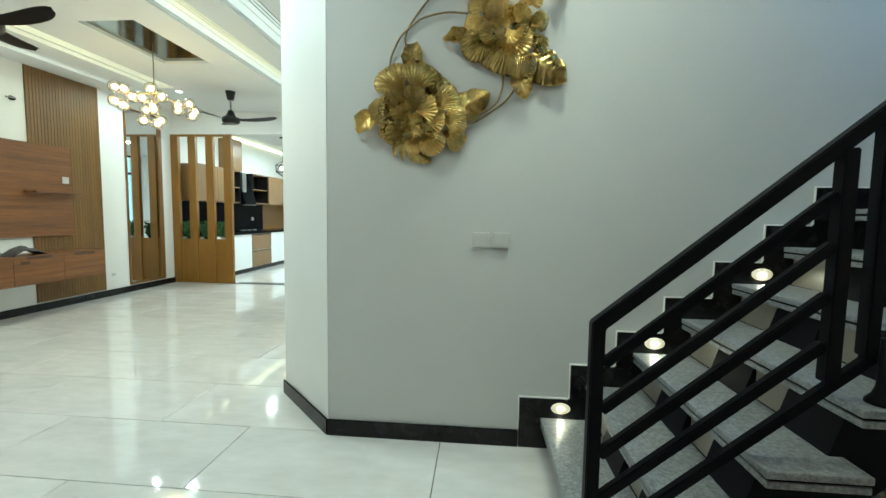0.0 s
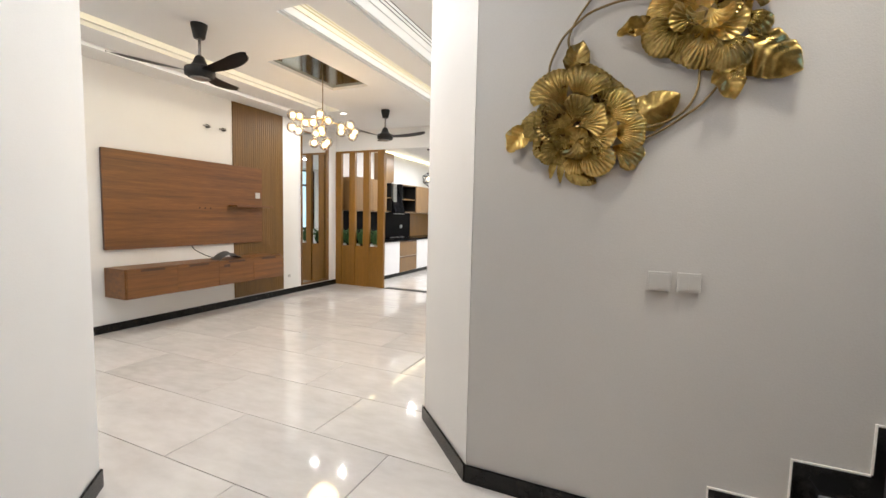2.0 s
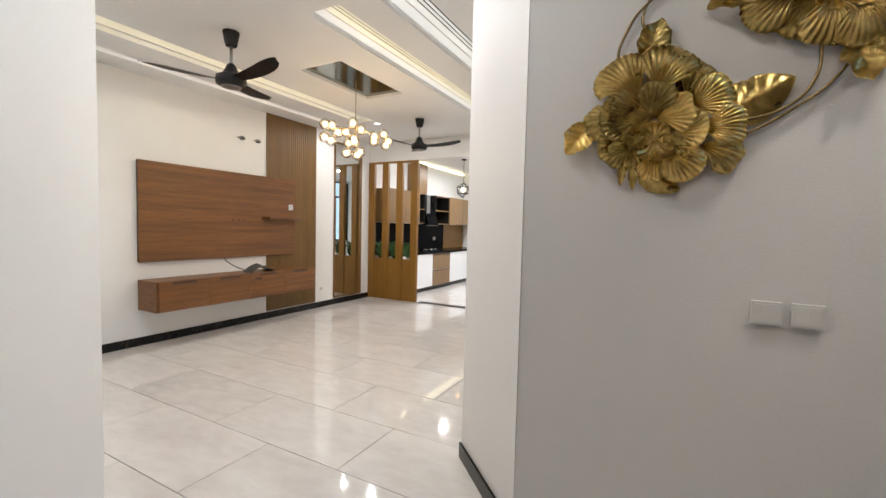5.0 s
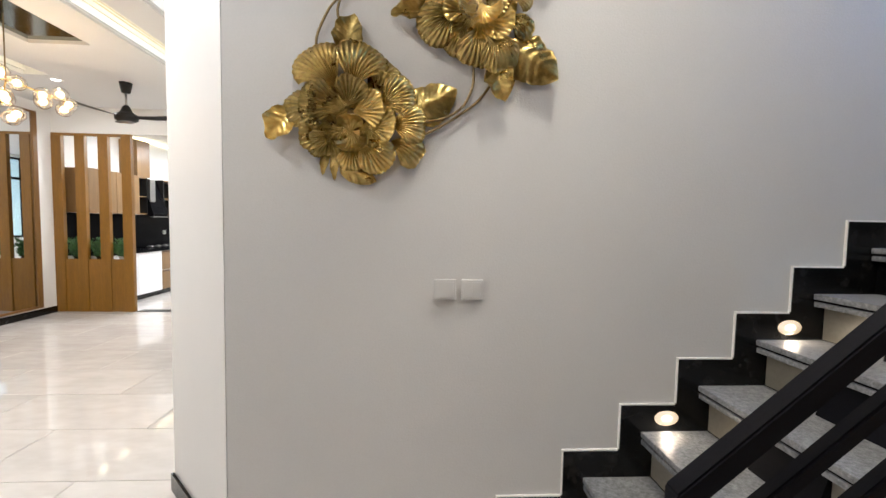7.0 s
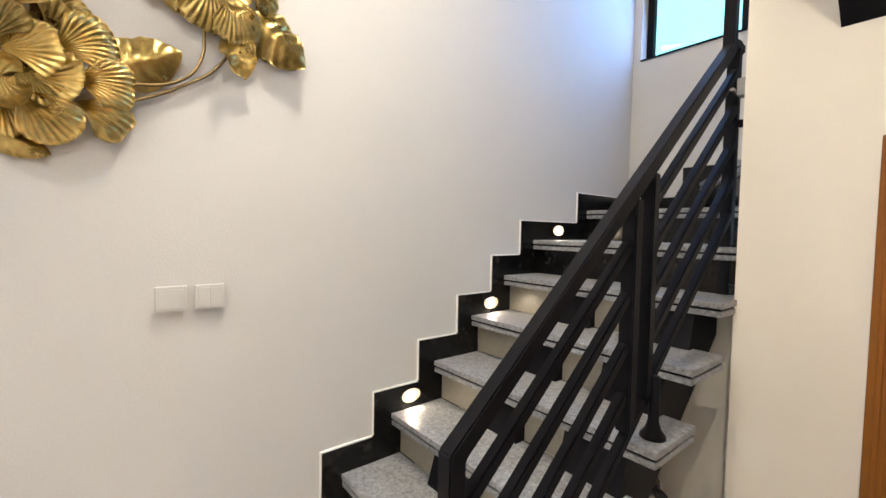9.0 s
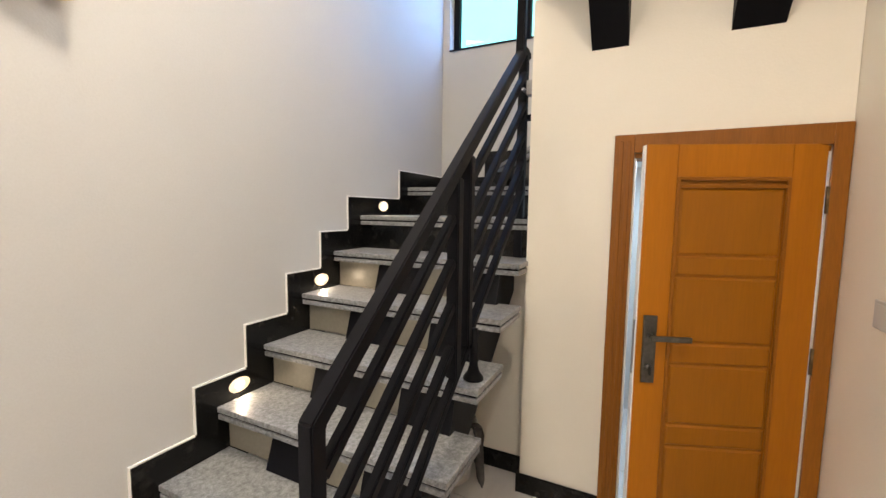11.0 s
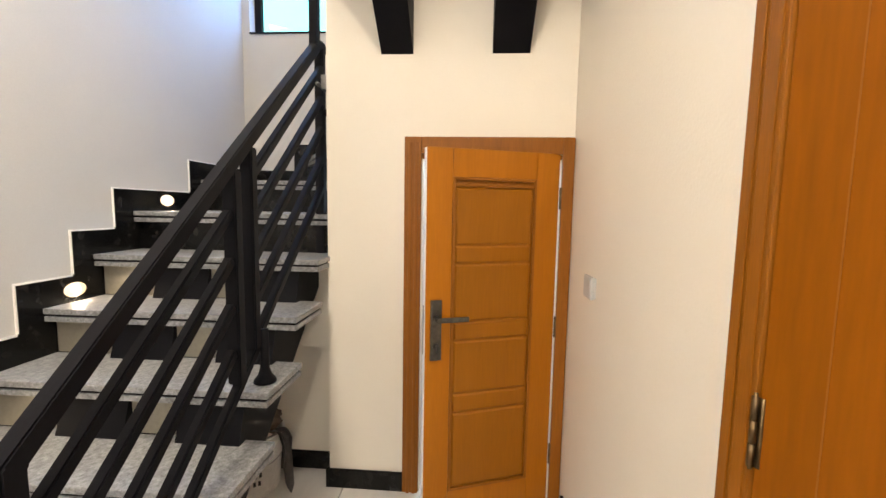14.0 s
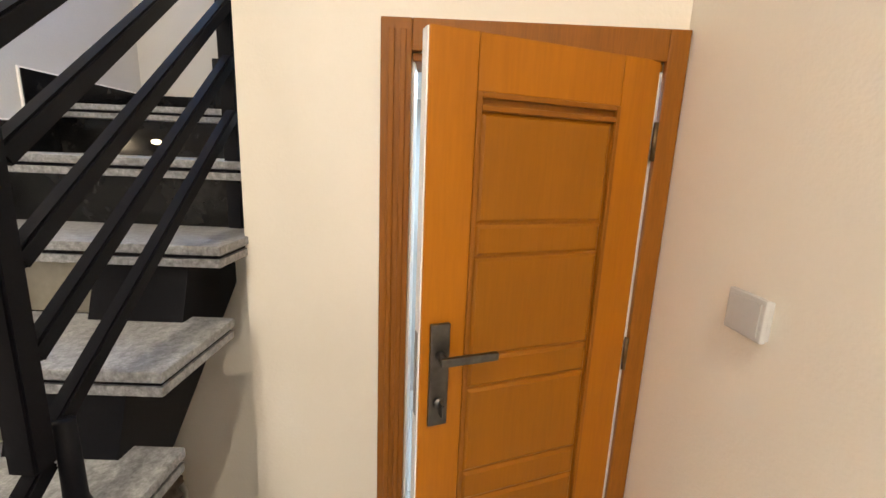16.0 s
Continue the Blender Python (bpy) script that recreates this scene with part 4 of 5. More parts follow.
def leaf_shape(length, width, fold, wavy):
    """Veined leaf along +z, folded along its midrib, with a wavy margin."""
    b = bmesh.new()
    nu, nv = 56, 16
    grid = []
    for i in range(nu + 1):
        u = i / nu
        half = width * (math.sin(math.pi * u ** 0.80) ** 0.70 * 0.5 + 0.010)
        row = []
        for j in range(nv + 1):
            v = 2 * j / nv - 1
            vein = 0.026 * width * math.sin(40 * u - 8 * abs(v)) * abs(v) ** 0.5 * math.sin(math.pi * u)
            edge = wavy * width * math.sin(15 * u + (2.0 if v > 0 else 0.0)) * abs(v) ** 3
            row.append(b.verts.new((half * v * (1 + 0.02 * math.sin(22 * u)), -0.10 * length * math.sin(2.6 * u) - fold * width * abs(v) ** 1.3 * math.sin(math.pi * u) + vein + edge, length * u)))
        grid.append(row)
    for i in range(nu):
        for j in range(nv):
            b.faces.new((grid[i][j], grid[i][j + 1], grid[i + 1][j + 1], grid[i + 1][j]))
    bmesh.ops.solidify(b, geom=b.faces[:], thickness=0.0016)
    return b


def stood(foot, tip, twist=0.0):
    """Matrix that stands a petal or leaf on foot, grows it towards tip and turns its face to the room."""
    z = (Vector(tip) - Vector(foot)).normalized()
    x = Vector((0, 1, 0)).cross(z).normalized()
    m = Matrix((x, z.cross(x), z)).transposed().to_4x4()
    return Matrix.Translation(foot) @ m @ pose(0, 0, 0, 0, 0, twist)


# petals: foot x, z and depth off the wall, tip x, z and depth, half spread, ribs
BACK_ONE = [(0.464, 1.994, 0.030, 0.343, 2.142, 0.050, 40, 13), (0.512, 1.996, 0.028, 0.576, 2.172, 0.050, 40, 11), (0.573, 1.991, 0.018, 0.671, 2.106, 0.030, 32, 8),
            (0.396, 1.918, 0.020, 0.256, 1.909, 0.045, 36, 10), (0.453, 1.818, 0.030, 0.348, 1.763, 0.050, 30, 9), (0.441, 1.830, 0.025, 0.436, 1.728, 0.040, 28, 6),
            (0.664, 1.805, 0.015, 0.790, 1.734, 0.030, 30, 7), (0.520, 1.787, 0.030, 0.508, 1.680, 0.050, 34, 10), (0.553, 1.810, 0.030, 0.652, 1.691, 0.055, 34, 11),
            (0.624, 1.932, 0.035, 0.760, 1.996, 0.055, 42, 12), (0.664, 1.864, 0.030, 0.806, 1.864, 0.050, 40, 13)]
MID_ONE = [(0.507, 1.925, 0.050, 0.330, 1.930, 0.085, 32, 13), (0.467, 1.842, 0.045, 0.320, 1.807, 0.065, 24, 9), (0.496, 1.917, 0.060, 0.536, 2.028, 0.085, 34, 9),
           (0.518, 1.905, 0.060, 0.642, 1.930, 0.085, 36, 10), (0.608, 1.970, 0.055, 0.649, 2.046, 0.075, 26, 5), (0.579, 1.848, 0.060, 0.686, 1.869, 0.085, 40, 9),
           (0.575, 1.848, 0.060, 0.634, 1.784, 0.075, 30, 7)]
HEART_ONE = [(0.491, 1.839, 0.080, 0.427, 1.833, 0.100, 42, 7), (0.517, 1.835, 0.080, 0.528, 1.746, 0.105, 44, 7), (0.519, 1.816, 0.090, 0.521, 1.878, 0.115, 46, 5)]
BACK_TWO = [(0.916, 2.305, 0.030, 0.785, 2.215, 0.050, 38, 11), (0.963, 2.268, 0.020, 0.891, 2.156, 0.035, 34, 8), (1.006, 2.252, 0.035, 0.991, 2.100, 0.055, 36, 9),
            (1.068, 2.233, 0.035, 1.107, 2.085, 0.060, 38, 13), (1.108, 2.291, 0.030, 1.217, 2.230, 0.055, 26, 6), (1.118, 2.370, 0.025, 1.226, 2.376, 0.045, 36, 11),
            (1.081, 2.452, 0.030, 1.176, 2.520, 0.050, 38, 12), (1.013, 2.471, 0.030, 1.007, 2.596, 0.050, 40, 12), (0.936, 2.424, 0.030, 0.823, 2.503, 0.050, 40, 12),
            (0.904, 2.361, 0.025, 0.781, 2.366, 0.045, 36, 11)]
MID_TWO = [(1.014, 2.286, 0.055, 1.132, 2.241, 0.080, 30, 8), (0.969, 2.316, 0.055, 0.870, 2.306, 0.080, 34, 7), (1.014, 2.289, 0.050, 1.014, 2.194, 0.070, 34, 6),
           (1.030, 2.372, 0.055, 1.115, 2.423, 0.085, 36, 9), (0.989, 2.381, 0.055, 0.930, 2.466, 0.085, 36, 9), (1.043, 2.191, 0.055, 1.034, 2.137, 0.065, 30, 5),
           (1.038, 2.349, 0.060, 1.118, 2.314, 0.085, 34, 8)]
HEART_TWO = [(1.009, 2.337, 0.080, 1.046, 2.251, 0.105, 44, 8), (0.998, 2.326, 0.080, 0.939, 2.280, 0.095, 40, 7), (1.009, 2.324, 0.085, 1.000, 2.381, 0.105, 46, 7)]
rng = random.Random(5)
for layer, cup in ((BACK_ONE, 0.42), (MID_ONE, -0.16), (HEART_ONE, -0.5), (BACK_TWO, 0.42), (MID_TWO, -0.16), (HEART_TWO, -0.5)):
    for k, (x0, z0, d0, x1, z1, d1, spread, ribs) in enumerate(layer):
        foot, tip = Vector((x0, -d0 + (0.008 if cup < 0 else 0.0), z0)), Vector((x1, -d1 - (0.014 if cup < 0 else 0.0), z1))
        petal = part("petal", petal_mesh((tip - foot).length, spread + (7 if cup < 0 else 3), cup, ribs, 1 + k % 4), M_GOLD, art, smooth=True)
        petal.matrix_local = stood(foot, tip, rng.uniform(-7, 7))
# under-petals close the rosette behind the front ones
for x, z in ((0.525, 1.885), (1.005, 2.335)):
    for k in range(9):
        a, size = radians(40 * k + 11), 0.135 + 0.012 * (k % 3)
        foot = Vector((x + 0.015 * math.sin(a), -0.016 - 0.004 * (k % 2), z + 0.015 * math.cos(a)))
        tip = Vector((x + size * math.sin(a), -0.036, z + size * math.cos(a)))
        petal = part("petal", petal_mesh((tip - foot).length, 38, 0.10, 10, 1 + k % 4), M_GOLD, art, smooth=True)
        petal.matrix_local = stood(foot, tip, 6 * (-1) ** k)
    b = bmesh.new()
    lathe(b, (0, 0, 0), [(0.055, 0.0), (0.045, 0.022), (0.022, 0.040), (0.004, 0.046)], 24)
    bmesh.ops.rotate(b, verts=b.verts, matrix=Matrix.Rotation(radians(90), 3, "X"))
    bmesh.ops.translate(b, verts=b.verts, vec=(x, -0.0015, z))
    part("flower_mount", b, M_GOLD_D, art, smooth=True)
# leaves: foot x and z, tip x and z, width, depth off the wall, fold, waviness
for x0, z0, x1, z1, w, d, fold, wavy in ((0.288, 1.912, 0.188, 1.798, 0.115, 0.030, 0.25, 0.10), (0.735, 1.905, 0.927, 2.010, 0.165, 0.035, -0.30, 0.05), (0.487, 2.135, 0.519, 2.288, 0.115, 0.022, 0.22, 0.10),
                                         (0.465, 1.703, 0.612, 1.639, 0.085, 0.025, -0.35, 0.12), (0.420, 1.770, 0.400, 1.662, 0.035, 0.025, 0.2, 0.1), (0.450, 1.760, 0.447, 1.642, 0.035, 0.025, 0.2, 0.1),
                                         (0.820, 2.307, 0.665, 2.292, 0.085, 0.030, 0.45, 0.12)):
    leaf_part = part("leaf", leaf_shape(math.hypot(x1 - x0, z1 - z0), w, fold, wavy), M_GOLD, art, smooth=True)
    leaf_part.matrix_local = stood((x0, -d, z0), (x1, -d, z1))
for x0, z0, x1, z1, w, d, fold, wavy in ((1.135, 2.205, 1.335, 2.059, 0.185, 0.035, -0.22, 0.06), (1.072, 2.120, 1.123, 1.970, 0.115, 0.025, 0.25, 0.14), (0.975, 2.238, 0.897, 2.150, 0.080, 0.012, 0.2, 0.1),
                                         (1.215, 2.502, 1.313, 2.636, 0.120, 0.030, 0.25, 0.1), (0.856, 2.506, 0.755, 2.627, 0.110, 0.030, 0.25, 0.1)):
    leaf_part = part("leaf", leaf_shape(math.hypot(x1 - x0, z1 - z0), w, fold, wavy), M_GOLD, art, smooth=True)
    leaf_part.matrix_local = stood((x0, -d, z0), (x1, -d, z1))
for pts in ([(0.995, -0.028, 2.15), (0.995, -0.028, 2.09), (0.992, -0.028, 2.025), (0.957, -0.028, 1.95), (0.89, -0.028, 1.903), (0.804, -0.028, 1.883), (0.70, -0.022, 1.875)],
            [(1.085, -0.020, 2.085), (1.069, -0.020, 2.043), (1.014, -0.020, 1.97), (0.946, -0.020, 1.918), (0.868, -0.020, 1.867), (0.789, -0.020, 1.829), (0.70, -0.020, 1.80)],
            [(0.375, -0.02, 2.13), (0.375, -0.02, 2.20), (0.406, -0.022, 2.275), (0.437, -0.025, 2.324), (0.489, -0.025, 2.370), (0.553, -0.025, 2.413), (0.68, -0.025, 2.440), (0.80, -0.028, 2.43)],
            [(0.50, -0.018, 2.20), (0.455, -0.018, 2.31), (0.53, -0.018, 2.45), (0.66, -0.018, 2.58), (0.80, -0.022, 2.62)]):
    b = bmesh.new()
    sweep(b, pts, 0.0055)
    part("stem", b, M_GOLD_D, art, "thin aged gold stem", True)

# ---- television wall ----
tvp = thing("television_wall_board", "wide walnut veneered television back panel on the wall", "wall panel", (0, 0, 0))
part("board", one_box(TVW + 0.031, TVW + 0.05, 0.74, 3.035, 0.985, 2.18, bevel=0.003), M_WALNUT, tvp)
part("spacer", one_box(TVW + 0.0005, TVW + 0.0308, 0.745, 2.515, 0.99, 2.175), M_WALNUT_D, tvp)
# holes are dark discs on the board, their inner shade painted
for k in range(3):
    b = bmesh.new()
    y = 1.93 + 0.085 * k
    tube(b, (TVW + 0.0502, y, 1.515), (TVW + 0.0512, y, 1.515), 0.011)
    part("cable_hole", b, M_DARK, tvp)
shelf = thing("wall_shelf", "thin walnut shelf on the television panel", "shelf", (0, 0, 0))
part("board", one_box(TVW + 0.0505, TVW + 0.23, 2.40, 3.10, 1.545, 1.572, bevel=0.003), M_WALNUT, shelf)
sock = thing("wall_socket", "small white socket plate on the television panel", "socket", (TVW + 0.0505, 2.94, 1.74), rz=90)
part("plate", one_box(-0.045, 0.045, -0.01, 0, -0.045, 0.045, bevel=0.003), M_PLATE, sock)
part("insert", one_box(-0.02, 0.02, -0.0125, -0.0102, -0.015, 0.015, bevel=0.001), M_PLATE, sock)

ribs = thing("ribbed_panel", "tall brown panel of narrow vertical wooden ribs", "wall panel", (0, 0, 0))
part("backing", one_box(TVW + 0.0005, TVW + 0.012, 2.52, 3.53, 0.115, CEIL - 0.002), M_BATTEN, ribs)
rib = mesh_of("rib", one_box(0, 0.008, 0, 0.0385, 0.115, CEIL - 0.003, bevel=0.003), M_BATTEN)
for k in range(24):
    share("rib", rib, ribs, pose(TVW + 0.0122, 2.522 + k * 0.0421, 0))

con = thing("television_console", "floating walnut television console with slotted drawer fronts", "console", (0, 0, 0))
part("carcass", one_box(TVW + 0.031, -4.425, 0.73, 3.09, 0.435, 0.785, bevel=0.004), M_WALNUT, con)
for k in range(4):
    y = 0.745 + k * 0.585
    dr = part("drawer_front", one_box(-4.4245, -4.405, y, y + 0.5825, 0.442, 0.78, bevel=0.003), M_WALNUT, con)
    # no recess is cut: a dark strip paints the slot's shade
    part("finger_slot", one_box(-4.4047, -4.4035, y + 0.15, y + 0.43, 0.745, 0.777), M_WALNUT_D, dr)
part("cable_plate", one_box(-4.4047, -4.402, 1.99, 2.09, 0.69, 0.725, bevel=0.002), M_WALNUT_D, con)
bag = thing("folded_cloth", "dark folded cloth lying on the console", "cloth", (-4.56, 2.16, 0.7855), rz=4)
b = bmesh.new()
bmesh.ops.create_grid(b, x_segments=22, y_segments=36, size=1)
for v in b.verts:
    x, y = v.co.x, v.co.y
    h = 0.10 * max(0, 1 - abs(y) ** 2.5) * (0.75 + 0.25 * math.cos(2.3 * x)) * (1.15 if y < 0 else 0.85) + 0.012 * noise.noise(Vector((x * 3, y * 4, 1)))
    v.co = Vector((x * 0.10, y * 0.20 + 0.01 * math.sin(4 * x), max(0.004, h)))
bmesh.ops.solidify(b, geom=b.faces[:], thickness=0.004)
part("fold", b, M_CLOTH, bag, smooth=True)
cb = thing("power_cable", "grey cable hanging from the panel to the console", "cable", (0, 0, 0))
b = bmesh.new()
sweep(b, [(TVW + 0.035, 1.80, 1.0), (TVW + 0.05, 1.84, 0.93), (TVW + 0.10, 1.95, 0.85), (TVW + 0.2, 2.05, 0.795), (TVW + 0.22, 2.10, 0.792)], 0.006)
part("cord", b, M_CABLE, cb, smooth=True)
for y in (2.10, 2.36):
    jb = thing("wall_junction", "bare wires and a small clamp sticking out of the wall", "junction", (TVW + 0.0005, y, 2.69), rz=90, group="bare wall junctions")
    b = bmesh.new()
    tube(b, (0, 0, 0), (0, -0.05, -0.01), 0.028, 0.022)
    part("clamp", b, M_DARK, jb, smooth=True)
    b = bmesh.new()
    sweep(b, [(0, -0.05, 0), (-0.04, -0.07, -0.01), (-0.10, -0.06, -0.012)], 0.011)
    part("lamp_stub", b, M_STEEL, jb, smooth=True)
jb = thing("floor_socket", "small white socket low on the wall", "socket", (TVW + 0.0005, 3.68, 0.33), rz=90)
part("plate", one_box(-0.03, 0.03, -0.008, 0, -0.025, 0.025, bevel=0.003), M_PLATE, jb)

wm = thing("wall_mirror", "tall mirror in a brown wooden frame by the divider", "mirror", (0, 0, 0))
part("glass", one_box(TVW + 0.002, TVW + 0.018, 4.0, 4.668, 0.155, 2.97, bevel=0.002), M_MIRROR, wm)
part("stile", one_box(TVW + 0.0005, TVW + 0.035, 3.982, 3.998, 0.12, 3.0, bevel=0.003), M_MFRAME, wm)
part("stile", one_box(TVW + 0.0005, TVW + 0.035, 4.670, 4.745, 0.12, 3.0, bevel=0.004), M_MFRAME, wm)
part("rail", one_box(TVW + 0.0005, TVW + 0.03, 4.0, 4.668, 0.12, 0.153, bevel=0.003), M_MFRAME, wm)
part("head", one_box(TVW + 0.0005, TVW + 0.03, 4.0, 4.668, 2.972, 3.0, bevel=0.003), M_MFRAME, wm)

# ---- slatted divider with planter ----
div = thing("slatted_divider", "honey oak room divider of broad uprights over solid panels", "room divider", (0, 0, 0))
SX0, SX1, SD = -4.85, -3.68, 0.065
PW = 0.145
gap = (SX1 - SX0 - 4 * PW) / 3
uprights = [SX0 + k * (PW + gap) for k in range(4)]
for x in uprights:
    part("upright", one_box(x + 0.001, x + PW, SCREEN, SCREEN + SD, 0.005, 2.72, bevel=0.004), M_OAK, div)
part("top_rail", one_box(SX0 + 0.001, SX1, SCREEN + 0.004, SCREEN + SD, 2.7205, 2.757, bevel=0.003), M_OAK, div)
for x in uprights[:3]:
    part("panel", one_box(x + PW + 0.002, x + PW + gap - 0.001, SCREEN + 0.015, SCREEN + 0.04, 0.005, 0.83, bevel=0.003), M_OAK, div)
    part("trough", one_box(x + PW + 0.002, x + PW + gap - 0.001, SCREEN + 0.041, SCREEN + 0.20, 0.62, 0.80), M_OAK, div)
rng = random.Random(9)
for i, x in enumerate(uprights[:3]):
    pl = thing("artificial_plant", "small bushy green plant standing in the divider's trough", "plant", (x + PW + gap / 2, SCREEN + 0.115, 0.8005), group="divider plants")
    b = bmesh.new()
    lathe(b, (0, 0, 0), [(0.035, 0.0), (0.045, 0.07), (0.048, 0.072), (0.04, 0.066)], 16)
    part("pot", b, M_CRATE if i == 2 else M_DARK, pl, "small white pot" if i == 2 else "small dark pot", True)
    b = bmesh.new()
    for k in range(1100):
        a, lean, h = rng.uniform(0, 6.283), rng.uniform(0.0, 1.0), rng.uniform(0.10, 0.38)
        base = Vector((rng.uniform(-0.03, 0.03), rng.uniform(-0.03, 0.03), 0.035))
        d = Vector((math.cos(a) * lean * 0.75, math.sin(a) * lean * 0.30, 1)).normalized()
        s = d.cross(Vector((math.sin(a * 3), math.cos(a * 3), 0.1))).normalized()
        start = rng.uniform(0.0, 0.85)
        p = base + d * h * start
        tip = p + (d + s * rng.uniform(-0.9, 0.9)).normalized() * rng.uniform(0.04, 0.08) + Vector((0, 0, -0.012))
        mid = (p + tip) / 2 + Vector((0, 0, 0.008))
        w = rng.uniform(0.008, 0.015)
        q = [b.verts.new(p), b.verts.new(mid + s * w), b.verts.new(tip), b.verts.new(mid - s * w)]
        b.faces.new(q)
    for k in range(14):
        a = rng.uniform(0, 6.283)
        tube(b, (0, 0, 0.05), (0.07 * math.cos(a), 0.05 * math.sin(a), rng.uniform(0.2, 0.36)), 0.0025, 0.001, 5)
    tagged(part("foliage", b, M_LEAF, pl), kind="stuff")

# ---- kitchen ----
CX = -4.25
units = [(5.22, 5.92, "w"), (5.925, 6.60, "w"), (6.605, 7.48, "d"), (7.485, 8.30, "w"), (8.305, 9.10, "w"), (9.105, 9.49, "w")]
for y0, y1, k in units:
    u = thing("base_cabinet", "gloss white kitchen base cabinet" if k == "w" else "tan wood kitchen drawer cabinet", "cabinet", (0, 0, 0), group="kitchen base cabinets")
    part("body", one_box(TVW + 0.002, CX + 0.02, y0 + 0.001, y1 - 0.001, 0.10, 0.86), M_CABW, u)
    part("plinth", one_box(TVW + 0.002, CX - 0.04, y0 + 0.001, y1 - 0.001, 0.001, 0.099), M_BLACK_ST, u)
    if k == "w":
        part("door", one_box(CX + 0.021, CX + 0.04, y0 + 0.003, y1 - 0.003, 0.105, 0.855, bevel=0.003), M_CABW, u)
    else:
        for z0, z1 in ((0.105, 0.475), (0.485, 0.855)):
            d = part("drawer", one_box(CX + 0.021, CX + 0.04, y0 + 0.003, y1 - 0.003, z0, z1, bevel=0.003), M_CABB, u)
            # dark strip on the front paints the shade of a finger groove
            part("finger_groove", one_box(CX + 0.0402, CX + 0.0412, y0 + 0.01, y1 - 0.01, z1 - 0.03, z1 - 0.012), M_WALNUT_D, d)
wt = thing("worktop", "black polished granite kitchen worktop", "worktop", (0, 0, 0))
part("slab", one_box(TVW + 0.002, CX + 0.06, 5.22, 9.49, 0.8605, 0.905, bevel=0.005), M_BLACKG, wt)
hob = thing("gas_hob", "black glass gas hob with low burners", "hob", (-4.55, 7.05, 0.9055))
part("glass", one_box(-0.24, 0.24, -0.38, 0.38, 0, 0.010, bevel=0.003), M_BLACKG, hob)
for y in (-0.24, 0.0, 0.24):
    b = bmesh.new()
    lathe(b, (0, y, 0.0102), [(0.06, 0), (0.06, 0.012), (0.035, 0.016), (0.033, 0.026)], 20)
    part("burner", b, M_STEEL, hob, smooth=True)
structure("backsplash", one_box(TVW + 0.001, TVW + 0.014, 5.22, 8.25, 0.906, 1.55), M_BLACKG, "black gloss glass kitchen splashback", "backsplash")
structure("backsplash", one_box(TVW + 0.001, TVW + 0.016, 8.253, 9.49, 0.906, 1.55), M_OAK, "honey brown kitchen splashback panel", "backsplash")
switch("kitchen_socket", "small white socket on the black splashback", (TVW + 0.0145, 7.72, 1.18), 90, w=0.10)
UCX = -4.50
for y0, y1 in ((5.22, 5.83), (5.833, 6.42), (7.92, 8.70), (8.703, 9.49)):
    u = thing("wall_cabinet", "tan brown kitchen wall cabinet", "cabinet", (0, 0, 0), group="kitchen wall cabinets")
    part("body", one_box(TVW + 0.002, UCX, y0 + 0.001, y1 - 0.001, 1.555, 2.26), M_CABB, u)
    part("door", one_box(UCX + 0.001, UCX + 0.02, y0 + 0.003, y1 - 0.003, 1.55, 2.265, bevel=0.003), M_CABB, u)
os_ = thing("open_shelf_unit", "dark open kitchen shelf unit beside the hood", "shelf unit", (0, 0, 0))
part("back", one_box(TVW + 0.002, TVW + 0.02, 6.424, 7.916, 1.555, 2.26), M_DARK, os_)
for y in (6.424, 6.655, 7.18, 7.896):
    part("side", one_box(TVW + 0.021, UCX, y, y + 0.02, 1.555, 2.26), M_DARK, os_)
for y0, y1 in ((6.446, 6.653), (7.202, 7.894)):
    for z in (1.555, 1.88, 2.24):
        part("shelf", one_box(TVW + 0.021, UCX, y0, y1, z, z + 0.02, bevel=0.002), M_CABB, os_)
hood = thing("range_hood", "black glass sloping range hood over the hob", "range hood", (0, 0, 0))
b = bmesh.new()
prof = [(TVW + 0.022, 1.60), (-4.42, 1.52), (-4.40, 1.56), (-4.62, 2.24), (TVW + 0.022, 2.24)]
v0 = [b.verts.new((x, 6.69, z)) for x, z in prof]
v1 = [b.verts.new((x, 7.16, z)) for x, z in prof]
b.faces.new(v0), b.faces.new(v1[::-1])
for i in range(5):
    b.faces.new((v0[i], v1[i], v1[(i + 1) % 5], v0[(i + 1) % 5]))
bmesh.ops.recalc_face_normals(b, faces=b.faces)
part("body", b, M_BLACKG, hood)
part("trim", one_box(-4.46, -4.40, 6.692, 7.158, 1.505, 1.519), M_STEEL, hood)
part("chimney", one_box(-4.60, -4.46, 6.70, 6.86, 1.80, 2.238, bevel=0.01), M_STEEL, hood, "brushed steel chimney cover")
duct = thing("duct_box", "tan brown boxed duct over the wall cabinets", "duct", (0, 0, 0))
part("casing", one_box(TVW + 0.002, -4.52, 6.44, 6.80, 2.2665, 2.95, bevel=0.003), M_CABB, duct)

pend = thing("cage_pendant", "geometric black wire pendant lamp with a glowing bulb", "pendant lamp", (-3.42, 6.5, 0))
b = bmesh.new()
lathe(b, (0, 0, KCEIL), [(0.05, -0.025), (0.055, -0.002)], 20)
part("canopy", b, M_METAL, pend, smooth=True)
b = bmesh.new()
tube(b, (0, 0, 2.45), (0, 0, KCEIL - 0.02), 0.004, seg=6)
part("cord", b, M_METAL, pend)
b = bmesh.new()
bmesh.ops.create_icosphere(b, subdivisions=1, radius=0.16, matrix=Matrix.Translation((0, 0, 2.30)))
